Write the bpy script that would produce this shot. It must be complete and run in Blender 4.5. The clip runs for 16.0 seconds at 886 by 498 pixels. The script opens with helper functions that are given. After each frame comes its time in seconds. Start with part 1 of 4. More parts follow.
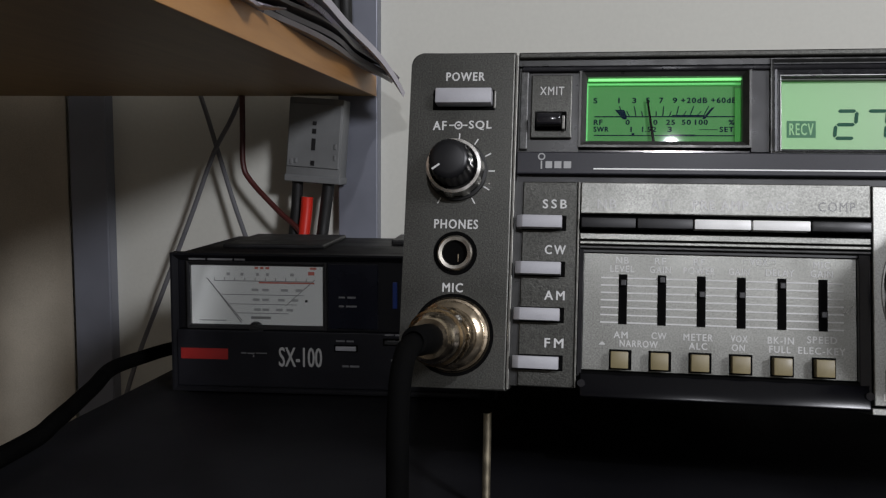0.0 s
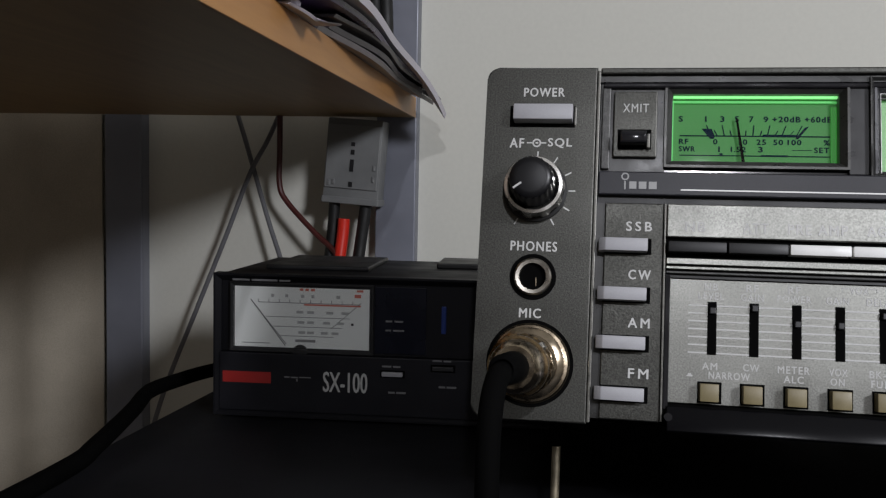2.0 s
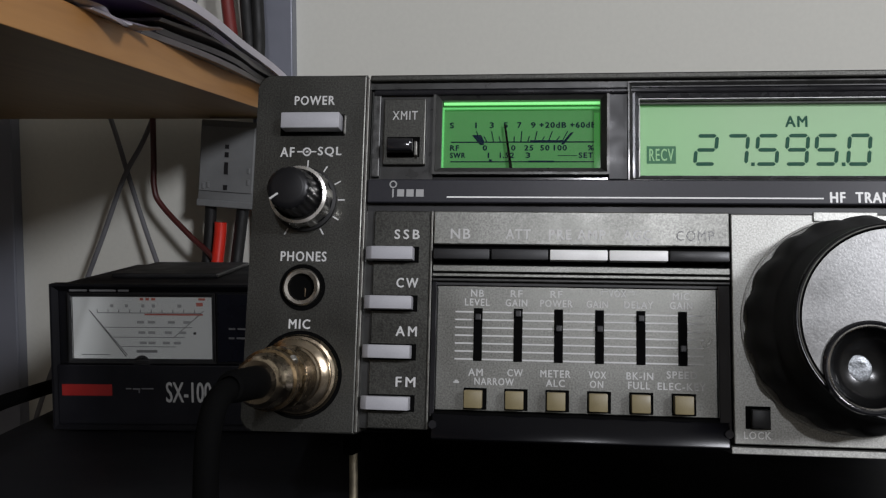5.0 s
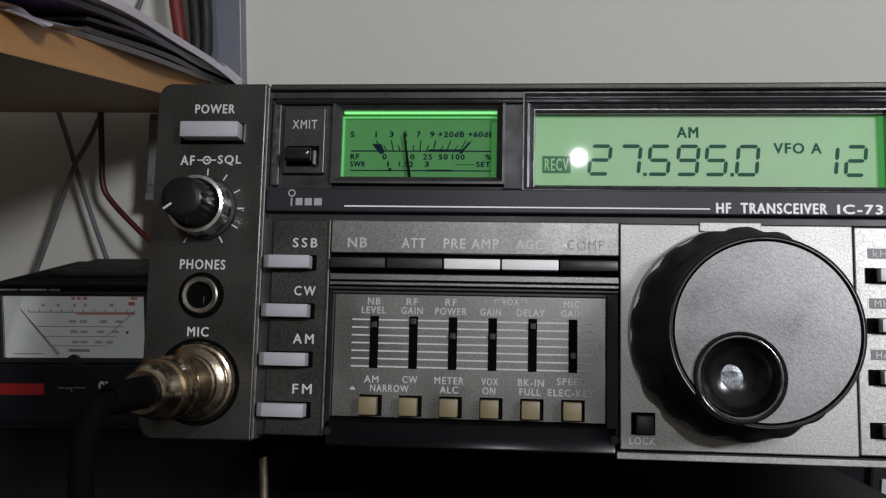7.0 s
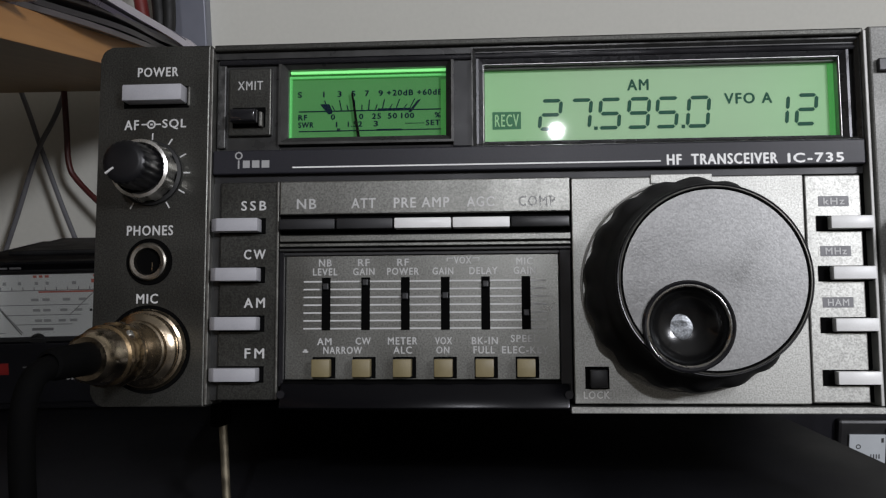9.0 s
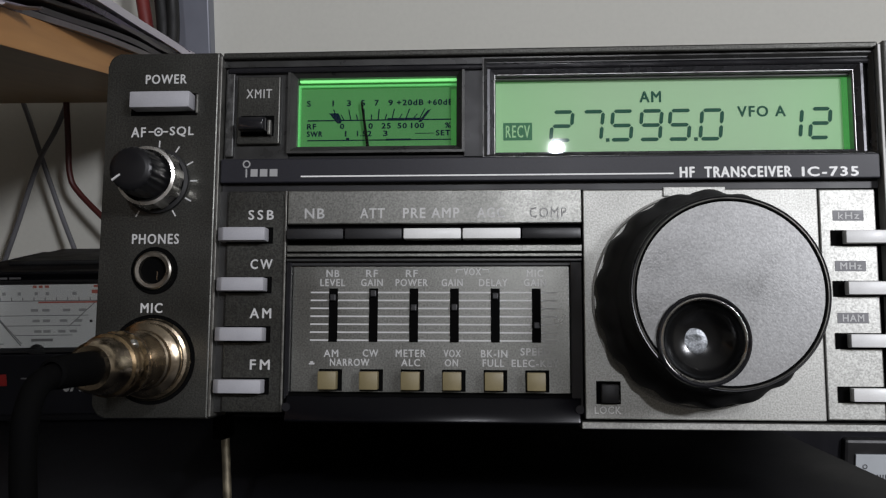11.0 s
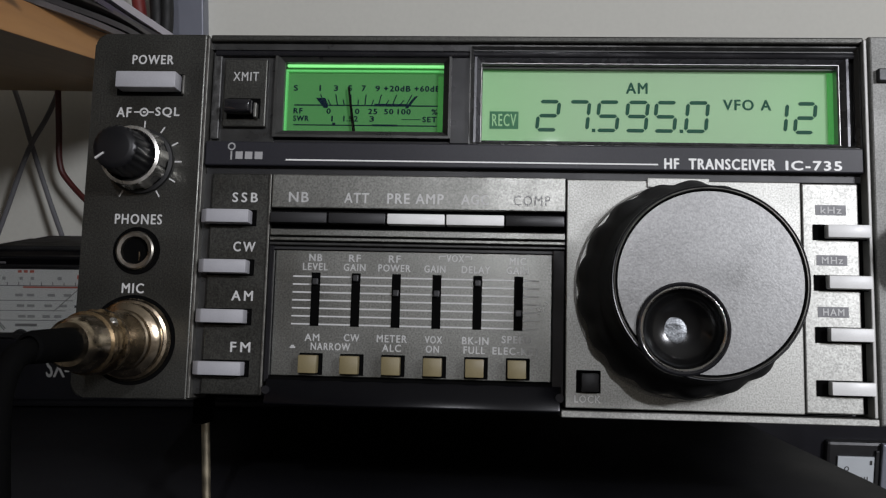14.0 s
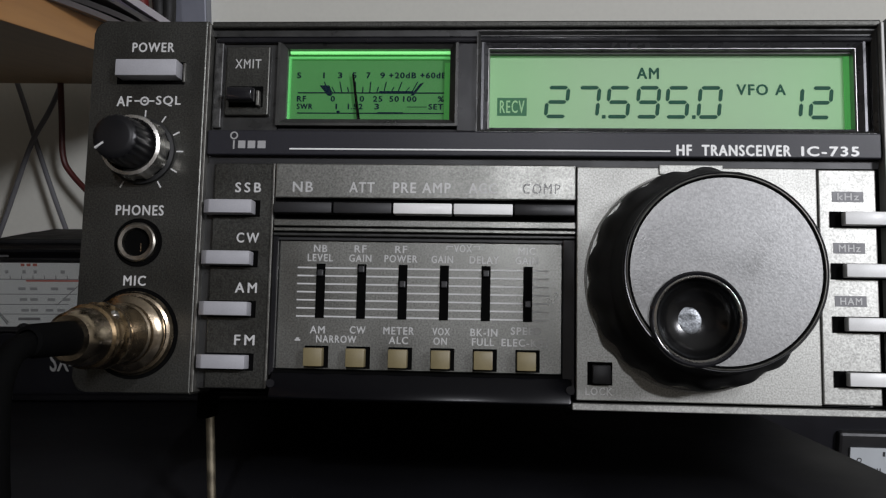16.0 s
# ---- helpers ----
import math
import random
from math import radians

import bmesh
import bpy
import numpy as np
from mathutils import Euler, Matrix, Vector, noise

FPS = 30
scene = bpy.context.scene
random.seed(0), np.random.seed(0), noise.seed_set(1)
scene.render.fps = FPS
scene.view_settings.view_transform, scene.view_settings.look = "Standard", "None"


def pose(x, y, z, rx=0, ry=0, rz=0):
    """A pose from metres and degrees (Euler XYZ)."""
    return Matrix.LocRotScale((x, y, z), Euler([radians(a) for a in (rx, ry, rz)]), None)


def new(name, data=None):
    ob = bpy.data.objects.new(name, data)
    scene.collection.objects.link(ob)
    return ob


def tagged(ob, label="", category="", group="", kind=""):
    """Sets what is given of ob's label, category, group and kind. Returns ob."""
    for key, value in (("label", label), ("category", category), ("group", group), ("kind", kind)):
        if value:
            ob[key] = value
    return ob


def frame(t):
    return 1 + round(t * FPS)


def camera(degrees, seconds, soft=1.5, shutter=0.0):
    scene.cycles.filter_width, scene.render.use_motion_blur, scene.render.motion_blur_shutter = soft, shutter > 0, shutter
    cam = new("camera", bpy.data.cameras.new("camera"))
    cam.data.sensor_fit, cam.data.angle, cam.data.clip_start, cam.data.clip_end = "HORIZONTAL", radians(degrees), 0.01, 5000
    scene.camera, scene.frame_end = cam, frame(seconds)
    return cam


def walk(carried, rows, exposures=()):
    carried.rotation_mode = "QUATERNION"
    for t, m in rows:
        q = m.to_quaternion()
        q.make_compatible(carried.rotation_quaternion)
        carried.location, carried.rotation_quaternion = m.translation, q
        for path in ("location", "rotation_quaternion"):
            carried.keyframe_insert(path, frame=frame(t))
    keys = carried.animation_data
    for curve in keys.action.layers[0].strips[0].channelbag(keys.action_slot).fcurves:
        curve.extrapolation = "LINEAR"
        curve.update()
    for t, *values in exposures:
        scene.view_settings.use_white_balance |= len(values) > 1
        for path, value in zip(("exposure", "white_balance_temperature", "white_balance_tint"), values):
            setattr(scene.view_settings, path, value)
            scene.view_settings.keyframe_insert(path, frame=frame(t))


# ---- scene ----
# ------------------------------------------------------------ camera
cam = camera(54.16, 16.0, soft=1.25)
ROWS = [
    (0.0, 0.0486, -0.2253, 0.0606, 84.26, -0.43, 9.19),
    (0.5, 0.0476, -0.2259, 0.0616, 85.49, -0.65, 9.86),
    (1.0, 0.0345, -0.2208, 0.0569, 85.81, -1.24, 10.52),
    (1.5, 0.0331, -0.2178, 0.0565, 85.83, -1.21, 10.52),
    (2.0, 0.0313, -0.2166, 0.0586, 85.90, -1.17, 10.35),
    (2.5, 0.0369, -0.2176, 0.0597, 85.92, -1.29, 10.00),
    (3.0, 0.0340, -0.2163, 0.0577, 85.88, -1.25, 10.03),
    (3.5, 0.0388, -0.2098, 0.0593, 85.53, -1.25, 10.14),
    (4.0, 0.0533, -0.2077, 0.0667, 85.35, -1.37, 9.16),
    (4.5, 0.0655, -0.2097, 0.0660, 85.95, -0.71, 7.68),
    (5.0, 0.0750, -0.2083, 0.0627, 85.63, -0.13, 6.40),
    (5.2, 0.0793, -0.2075, 0.0623, 85.35, -0.07, 5.94),
    (7.5, 0.0991, -0.2090, 0.0693, 84.79, -0.20, 4.62),
    (8.0, 0.1033, -0.2091, 0.0597, 84.96, 0.20, 3.77),
    (8.5, 0.1062, -0.2080, 0.0607, 84.77, -0.01, 4.11),
    (9.0, 0.1046, -0.2062, 0.0630, 83.42, 1.08, 3.87),
    (11.3, 0.1014, -0.2036, 0.0612, 84.60, 0.24, 3.70),
    (11.5, 0.1030, -0.2035, 0.0616, 84.52, -0.02, 3.59),
    (12.0, 0.1080, -0.2038, 0.0623, 84.25, 0.16, 3.61),
    (12.5, 0.1079, -0.2005, 0.0652, 84.05, -0.18, 3.82),
    (13.0, 0.1067, -0.2020, 0.0641, 84.33, -0.65, 3.85),
    (13.5, 0.1052, -0.2016, 0.0599, 84.44, -0.74, 3.59),
    (14.0, 0.1038, -0.2039, 0.0573, 84.72, -0.77, 3.41),
    (14.5, 0.1034, -0.2030, 0.0564, 84.70, -0.83, 3.44),
    (15.0, 0.1036, -0.2026, 0.0570, 84.36, -0.58, 3.36),
    (15.5, 0.1032, -0.2008, 0.0572, 84.33, -0.44, 3.46),
    (16.0, 0.1030, -0.1995, 0.0563, 84.21, -0.42, 3.72),
]
walk(cam, [(t, pose(*r)) for t, *r in ROWS],
     exposures=[(0.0, 0.28), (3.5, 0.26), (5.0, 0.18), (7.5, 0.08), (16.0, 0.08)])

# ------------------------------------------------------------ light
world = bpy.data.worlds.new("world")
scene.world = world
world.use_nodes = True
world.node_tree.nodes["Background"].inputs[0].default_value = (1.0, 0.97, 1.0, 1)
world.node_tree.nodes["Background"].inputs[1].default_value = 0.04


def bulb(name, place, radius, power, colour):
    d = bpy.data.lights.new(name, "POINT")
    d.shadow_soft_size, d.energy, d.color = radius, power, colour
    ob = new(name, d)
    ob.location = place
    return ob


# two bare room lamps behind the camera: the main one to the right, a small one straight behind
bulb("main_lamp_light", (0.74, -0.80, 0.465), 0.09, 31.0, (0.94, 0.95, 1.02))
bulb("small_lamp_light", (0.205, -1.25, 0.66), 0.010, 11.0, (0.94, 0.95, 1.02))


# ------------------------------------------------------------ materials
def material(name, colour, rough=0.5, metal=0.0, vary=0.0, scale=40.0, fine=0.0, fine_scale=2500.0, bump=0.0,
             spec=0.5, emit=None, power=0.0, coat=0.0, stretch=(1, 1, 1), speck=0.0):
    m = bpy.data.materials.new(name)
    m.use_nodes = True
    nt = m.node_tree
    p = nt.nodes["Principled BSDF"]
    p.inputs["Base Color"].default_value = (*colour, 1)
    p.inputs["Roughness"].default_value = rough
    p.inputs["Metallic"].default_value = metal
    p.inputs["Specular IOR Level"].default_value = spec
    p.inputs["Coat Weight"].default_value = coat
    p.inputs["Coat Roughness"].default_value = 0.06
    if emit:
        p.inputs["Emission Color"].default_value = (*emit, 1)
        p.inputs["Emission Strength"].default_value = power
    if vary or fine or bump:
        tc = nt.nodes.new("ShaderNodeTexCoord")
        mp = nt.nodes.new("ShaderNodeMapping")
        mp.inputs["Scale"].default_value = stretch
        nt.links.new(tc.outputs["Object"], mp.inputs["Vector"])
        big = nt.nodes.new("ShaderNodeTexNoise")
        big.inputs["Scale"].default_value, big.inputs["Detail"].default_value = scale, 4
        small = nt.nodes.new("ShaderNodeTexNoise")
        small.inputs["Scale"].default_value, small.inputs["Detail"].default_value = fine_scale, 3
        for n in (big, small):
            nt.links.new(mp.outputs[0], n.inputs["Vector"])
        ramps = []
        for n, amount in ((big, vary), (small, fine)):
            r = nt.nodes.new("ShaderNodeMapRange")
            r.inputs["From Min"].default_value, r.inputs["From Max"].default_value = 0.3, 0.7
            r.inputs["To Min"].default_value, r.inputs["To Max"].default_value = 1 - amount, 1 + amount
            nt.links.new(n.outputs["Fac"], r.inputs["Value"])
            ramps.append(r)
        mul = nt.nodes.new("ShaderNodeMath")
        mul.operation = "MULTIPLY"
        nt.links.new(ramps[0].outputs[0], mul.inputs[0])
        nt.links.new(ramps[1].outputs[0], mul.inputs[1])
        mix = nt.nodes.new("ShaderNodeVectorMath")
        mix.operation = "SCALE"
        mix.inputs[0].default_value = colour
        nt.links.new(mul.outputs[0], mix.inputs["Scale"])
        nt.links.new(mix.outputs[0], p.inputs["Base Color"])
        rr = nt.nodes.new("ShaderNodeMapRange")
        rr.inputs["From Min"].default_value, rr.inputs["From Max"].default_value = 0.3, 0.7
        rr.inputs["To Min"].default_value, rr.inputs["To Max"].default_value = max(rough - 0.08, 0.02), min(rough + 0.1, 1)
        nt.links.new(big.outputs["Fac"], rr.inputs["Value"])
        nt.links.new(rr.outputs[0], p.inputs["Roughness"])
        if bump:
            b = nt.nodes.new("ShaderNodeBump")
            b.inputs["Strength"].default_value, b.inputs["Distance"].default_value = bump, 0.0002
            nt.links.new(small.outputs["Fac"], b.inputs["Height"])
            nt.links.new(b.outputs[0], p.inputs["Normal"])
    return m


def glass(name, tint=(1, 1, 1), rough=0.02):
    m = bpy.data.materials.new(name)
    m.use_nodes = True
    nt = m.node_tree
    nt.nodes.remove(nt.nodes["Principled BSDF"])
    out = nt.nodes["Material Output"]
    tr, gl, mx, fr = (nt.nodes.new(k) for k in ("ShaderNodeBsdfTransparent", "ShaderNodeBsdfGlossy", "ShaderNodeMixShader", "ShaderNodeFresnel"))
    tr.inputs[0].default_value = (*tint, 1)
    gl.inputs["Roughness"].default_value = rough
    fr.inputs["IOR"].default_value = 1.45
    nt.links.new(fr.outputs[0], mx.inputs[0])
    nt.links.new(tr.outputs[0], mx.inputs[1])
    nt.links.new(gl.outputs[0], mx.inputs[2])
    nt.links.new(mx.outputs[0], out.inputs["Surface"])
    return m


def wood_material(name, light, dark):
    m = bpy.data.materials.new(name)
    m.use_nodes = True
    nt = m.node_tree
    p = nt.nodes["Principled BSDF"]
    p.inputs["Roughness"].default_value = 0.45
    tc = nt.nodes.new("ShaderNodeTexCoord")
    mp = nt.nodes.new("ShaderNodeMapping")
    mp.inputs["Scale"].default_value = (1, 0.08, 1)
    n = nt.nodes.new("ShaderNodeTexNoise")
    n.inputs["Scale"].default_value, n.inputs["Detail"].default_value, n.inputs["Distortion"].default_value = 180, 6, 0.6
    r = nt.nodes.new("ShaderNodeValToRGB")
    r.color_ramp.elements[0].color, r.color_ramp.elements[1].color = (*dark, 1), (*light, 1)
    r.color_ramp.elements[0].position, r.color_ramp.elements[1].position = 0.3, 0.7
    nt.links.new(tc.outputs["Object"], mp.inputs[0])
    nt.links.new(mp.outputs[0], n.inputs["Vector"])
    nt.links.new(n.outputs["Fac"], r.inputs[0])
    nt.links.new(r.outputs[0], p.inputs["Base Color"])
    return m


PANEL = material("dark grey-brown panel paint", (0.060, 0.060, 0.054), 0.37, 0.8, 0.05, 60, 0.38, 2400, 0.22)
SILVER = material("silver-grey metallic panel paint", (0.335, 0.335, 0.312), 0.42, 0.78, 0.05, 50, 0.28, 2400, 0.11)
MID = material("grey metallic panel paint", (0.203, 0.204, 0.188), 0.34, 0.94, 0.04, 50, 0.30, 2300, 0.09)
EDGE = material("worn bright panel edge", (0.125, 0.122, 0.11), 0.4, 0.6, 0.35, 300, 0.2, 2500)
# near-black; flat pieces paint shade in openings, the needle shares it
SHADEBLACK = material("deep shade black", (0.002, 0.002, 0.002), 0.9, spec=0.05)
GLASSY = material("polished charcoal window surround", (0.026, 0.026, 0.027), 0.13)
VINYL = material("black vinyl lead", (0.002, 0.002, 0.002), 0.8, 0, 0.2, 100, spec=0.04)
BLACK = material("matt black plastic", (0.012, 0.012, 0.013), 0.45, 0, 0.2, 80, 0.1, 2500, 0.05)
GLOSS = material("glossy black plastic", (0.012, 0.012, 0.014), 0.08, 0, 0.15, 60)
KNOBBLACK = material("deep black knob plastic", (0.006, 0.006, 0.007), 0.33, 0, 0.15, 60, spec=0.3)
BAND = material("dark blue-grey trim strip", (0.019, 0.019, 0.024), 0.36, 0.0, 0.02, 8, 0.1, 2500, 0.04, 0.3)
BEZEL = material("satin grey bezel", (0.032, 0.032, 0.031), 0.32, 0.2, 0.15, 200, 0.1, 2500)
FRAME = material("satin mid grey meter frame", (0.050, 0.050, 0.047), 0.33, 0.4, 0.12, 200, 0.1, 2500)
# strip colour varies in fine paler and darker specks
EDGEDARK = material("mottled grey strip", (0.06, 0.06, 0.058), 0.4, 0.4, 0.45, 600, 0.3, 2500, 0.1)
CASE = material("dark grey case paint", (0.04, 0.04, 0.038), 0.5, 0.1, 0.1, 60, 0.15, 2500, 0.1)
RUBBER = material("black rubber", (0.006, 0.006, 0.006), 0.6, 0, 0.2, 120, 0.1, 2500, 0.1)
KEY = material("light grey key plastic", (0.36, 0.36, 0.38), 0.42, 0, 0.05, 200, 0.05, 3000)
KEYW = material("white key plastic", (0.8, 0.8, 0.78), 0.38, 0, 0.04, 200, 0.03, 3000)
TAN = material("tan key plastic", (0.20, 0.165, 0.085), 0.45, 0, 0.08, 200, 0.05, 2500)
WHITE = material("white print", (0.53, 0.53, 0.52), 0.5, 0, 0.06, 800)
GREYP = material("grey print", (0.47, 0.47, 0.46), 0.5, 0, 0.1, 800)
FAINT = material("faded grey print", (0.24, 0.24, 0.235), 0.5, 0, 0.1, 800)
LABEL = material("grey printed label field", (0.17, 0.17, 0.175), 0.45, 0, 0.06, 400)
WIRE = material("yellowed bright wire", (0.75, 0.66, 0.48), 0.4, 1.0, 0.1, 200)
CHROME = material("bright chrome", (0.78, 0.76, 0.72), 0.26, 1.0, 0.08, 200)
NICKEL = material("tarnished nickel plating", (0.40, 0.33, 0.24), 0.22, 1.0, 0.25, 260, 0.12, 1800, 0.06)
BRASS = material("worn brass-toned plating", (0.36, 0.26, 0.15), 0.26, 1.0, 0.35, 300, 0.15, 1800, 0.08)
DIAL = material("spun grey dial face", (0.205, 0.205, 0.201), 0.36, 0.88, 0.05, 60, 0.16, 2200, 0.12)
LCDINK = material("dark lcd ink", (0.016, 0.085, 0.055), 0.65, spec=0.2)
INKBLUE = material("dark blue-green scale ink", (0.002, 0.012, 0.026), 0.7, spec=0.08)
METERFACE = material("backlit green meter card", (0.070, 0.20, 0.070), 0.6, 0, 0.05, 60, 0, 100, 0, 0.15, (0.08, 0.40, 0.09), 0.15)
METERGLOW = material("pale green lamp strip", (0.2, 0.6, 0.2), 0.5, 0, 0, 40, 0, 100, 0, 0.3, (0.30, 1.0, 0.32), 0.70)
METERDIM = material("dim green lamp glow", (0.12, 0.45, 0.14), 0.5, 0, 0, 40, 0, 100, 0, 0.3, (0.16, 0.80, 0.20), 0.30)
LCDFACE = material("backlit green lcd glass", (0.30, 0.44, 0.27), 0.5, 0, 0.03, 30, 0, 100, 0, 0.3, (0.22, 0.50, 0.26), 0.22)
LCDGLOW = material("bright green lcd edge", (0.1, 0.5, 0.1), 0.5, 0, 0, 40, 0, 100, 0, 0.3, (0.13, 0.66, 0.16), 0.24)
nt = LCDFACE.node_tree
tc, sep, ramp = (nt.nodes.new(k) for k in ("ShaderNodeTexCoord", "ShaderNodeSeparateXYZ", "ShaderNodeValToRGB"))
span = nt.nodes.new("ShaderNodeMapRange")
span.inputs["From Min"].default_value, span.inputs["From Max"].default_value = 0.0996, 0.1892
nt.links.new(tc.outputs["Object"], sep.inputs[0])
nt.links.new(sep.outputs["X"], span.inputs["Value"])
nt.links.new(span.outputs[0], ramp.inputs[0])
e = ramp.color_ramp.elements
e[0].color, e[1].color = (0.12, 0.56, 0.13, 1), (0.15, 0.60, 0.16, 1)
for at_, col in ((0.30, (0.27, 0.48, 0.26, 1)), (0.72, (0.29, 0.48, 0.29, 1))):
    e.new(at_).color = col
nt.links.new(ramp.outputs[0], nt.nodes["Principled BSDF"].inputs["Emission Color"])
WINDOW = glass("clear window plastic", (0.96, 0.97, 0.96))
WALL = material("cream wall paint", (0.66, 0.655, 0.59), 0.75, 0, 0.03, 6, 0.02, 300, 0.1)
UPRIGHT = material("blue-grey painted steel", (0.21, 0.22, 0.26), 0.45, 0.2, 0.06, 40, 0.03, 1500)
DESK = material("black desk laminate", (0.0105, 0.0105, 0.0125), 0.6, 0, 0.2, 20, 0.2, 1500, 0.1, 0.14)
WOODEDGE = wood_material("beech-effect shelf edging", (0.47, 0.23, 0.07), (0.38, 0.175, 0.05))
WOOD = wood_material("beech-effect shelf board", (0.27, 0.160, 0.052), (0.21, 0.122, 0.038))
SXCASE = material("charcoal meter case", (0.006, 0.006, 0.008), 0.5, 0, 0.15, 60, 0.15, 2500, 0.1, 0.2)
SXLOW = material("dark grey lower meter panel", (0.008, 0.008, 0.011), 0.5, 0, 0.12, 60, 0.1, 2500, 0.1, 0.25)
CARD = material("white meter card", (0.84, 0.84, 0.83), 0.6, 0, 0.02, 40)
REDPAINT = material("red plastic", (0.75, 0.03, 0.015), 0.4, 0, 0.08, 100)
INK = material("black print", (0.03, 0.03, 0.03), 0.6)
CONN = material("grey connector plastic", (0.185, 0.19, 0.19), 0.5, 0, 0.08, 60, 0.05, 1500)
GREYCABLE = material("grey cable sheath", (0.13, 0.13, 0.14), 0.45, 0, 0.12, 60)
WIRERED = material("dark red wire", (0.07, 0.012, 0.01), 0.45, 0, 0.1, 60)
PAPER = material("white paper", (0.60, 0.57, 0.62), 0.5, 0, 0.06, 30)
PAPERDARK = material("dark printed magazine page", (0.03, 0.024, 0.030), 0.35, 0, 0.5, 40)
PAPERVIOLET = material("dark violet magazine cover", (0.035, 0.018, 0.062), 0.3, 0, 0.5, 40)
PAPERGREY = material("grey printed magazine page", (0.12, 0.105, 0.11), 0.4, 0, 0.5, 35)
BOOKRED = material("dark red binding", (0.15, 0.018, 0.015), 0.5, 0, 0.15, 60)
FLOOR = material("brown carpet", (0.13, 0.105, 0.085), 0.9, 0, 0.2, 30, 0.3, 800, 0.3)
ROOMWALL = material("beige room wall paint", (0.31, 0.295, 0.26), 0.8, 0, 0.04, 6, 0.02, 300, 0.1)
# dark so that the unseen front wall reflects little in the metal panels
ROOMDARK = material("dark unseen-wall colour", (0.17, 0.155, 0.135), 0.8, 0, 0.05, 6, 0.02, 300, 0.1)
CEIL = material("off-white ceiling paint", (0.36, 0.355, 0.335), 0.8, 0, 0.03, 6)


# ------------------------------------------------------------ mesh helpers
def mesh_of(name, bm, mat, smooth=False):
    me = bpy.data.meshes.new(name)
    bmesh.ops.recalc_face_normals(bm, faces=bm.faces)
    bm.to_mesh(me)
    bm.free()
    for m in (mat if isinstance(mat, (list, tuple)) else [mat]):
        me.materials.append(m)
    if smooth:
        for f in me.polygons:
            f.use_smooth = True
        me.set_sharp_from_angle(angle=radians(35))
    return me


def part(name, bm, mat, parent, label="", smooth=False):
    ob = new(name, mesh_of(name, bm, mat, smooth))
    ob.parent = parent
    return tagged(ob, label) if label else ob


def thing(name, m, label, category, group="", kind=""):
    ob = new(name)
    ob.empty_display_size = 0.01
    ob.matrix_world = m
    return tagged(ob, label, category, group, kind)


def solid(name, bm, mat, label, category="", kind="", m=None, smooth=False, group=""):
    ob = new(name, mesh_of(name, bm, mat, smooth))
    if m is not None:
        ob.matrix_world = m
    return tagged(ob, label, category, group, kind)


def box(x0, x1, y0, y1, z0, z1, bevel=0.0, seg=2, bm=None):
    b = bm or bmesh.new()
    vs = bmesh.ops.create_cube(b, size=1)["verts"]
    bmesh.ops.transform(b, verts=vs, matrix=Matrix.Translation(((x0 + x1) / 2, (y0 + y1) / 2, (z0 + z1) / 2)) @ Matrix.Diagonal((abs(x1 - x0), abs(y1 - y0), abs(z1 - z0), 1)))
    if bevel:
        es = list({e for v in vs for e in v.link_edges})
        bmesh.ops.bevel(b, geom=es, offset=bevel, segments=seg, affect="EDGES", profile=0.5)
    return b


MM = 0.001


def mbox(x0, x1, y0, y1, z0, z1, bevel=0.0, seg=2, bm=None):
    return box(x0 * MM, x1 * MM, y0 * MM, y1 * MM, z0 * MM, z1 * MM, bevel * MM, seg, bm)


def lathe(profile, seg=64, scallop=None, bm=None, at=(0, 0)):
    """Turned round the y axis, in millimetres: profile of (y, radius); scallop(k, angle, radius) may change a radius. at: the axis' x and z."""
    b = bm or bmesh.new()
    rings = []
    for k, (y, r) in enumerate(profile):
        if r <= 1e-6:
            rings.append([b.verts.new((at[0] * MM, y * MM, at[1] * MM))])
            continue
        ring = []
        for i in range(seg):
            a = 2 * math.pi * i / seg
            rr = scallop(k, a, r) if scallop else r
            ring.append(b.verts.new(((at[0] + rr * math.cos(a)) * MM, y * MM, (at[1] + rr * math.sin(a)) * MM)))
        rings.append(ring)
    for a, c in zip(rings, rings[1:]):
        if len(a) == 1 and len(c) == 1:
            continue
        for i in range(seg):
            j = (i + 1) % seg
            q = [a[i % len(a)], a[j % len(a)], c[j % len(c)], c[i % len(c)]]
            b.faces.new(list(dict.fromkeys(q)))
    return b


def prism(points, y0, y1, bevel=0.0, bm=None):
    """An outline of (x, z) in millimetres, from depth y0 to y1."""
    b = bm or bmesh.new()
    f = [b.verts.new((x * MM, y0 * MM, z * MM)) for x, z in points]
    k = [b.verts.new((x * MM, y1 * MM, z * MM)) for x, z in points]
    b.faces.new(f)
    b.faces.new(k[::-1])
    for i in range(len(points)):
        j = (i + 1) % len(points)
        b.faces.new((f[i], f[j], k[j], k[i]))
    if bevel:
        es = [e for e in b.edges if e.verts[0] in f and e.verts[1] in f]
        bmesh.ops.bevel(b, geom=es, offset=bevel * MM, segments=2, affect="EDGES", profile=0.5)
    return b


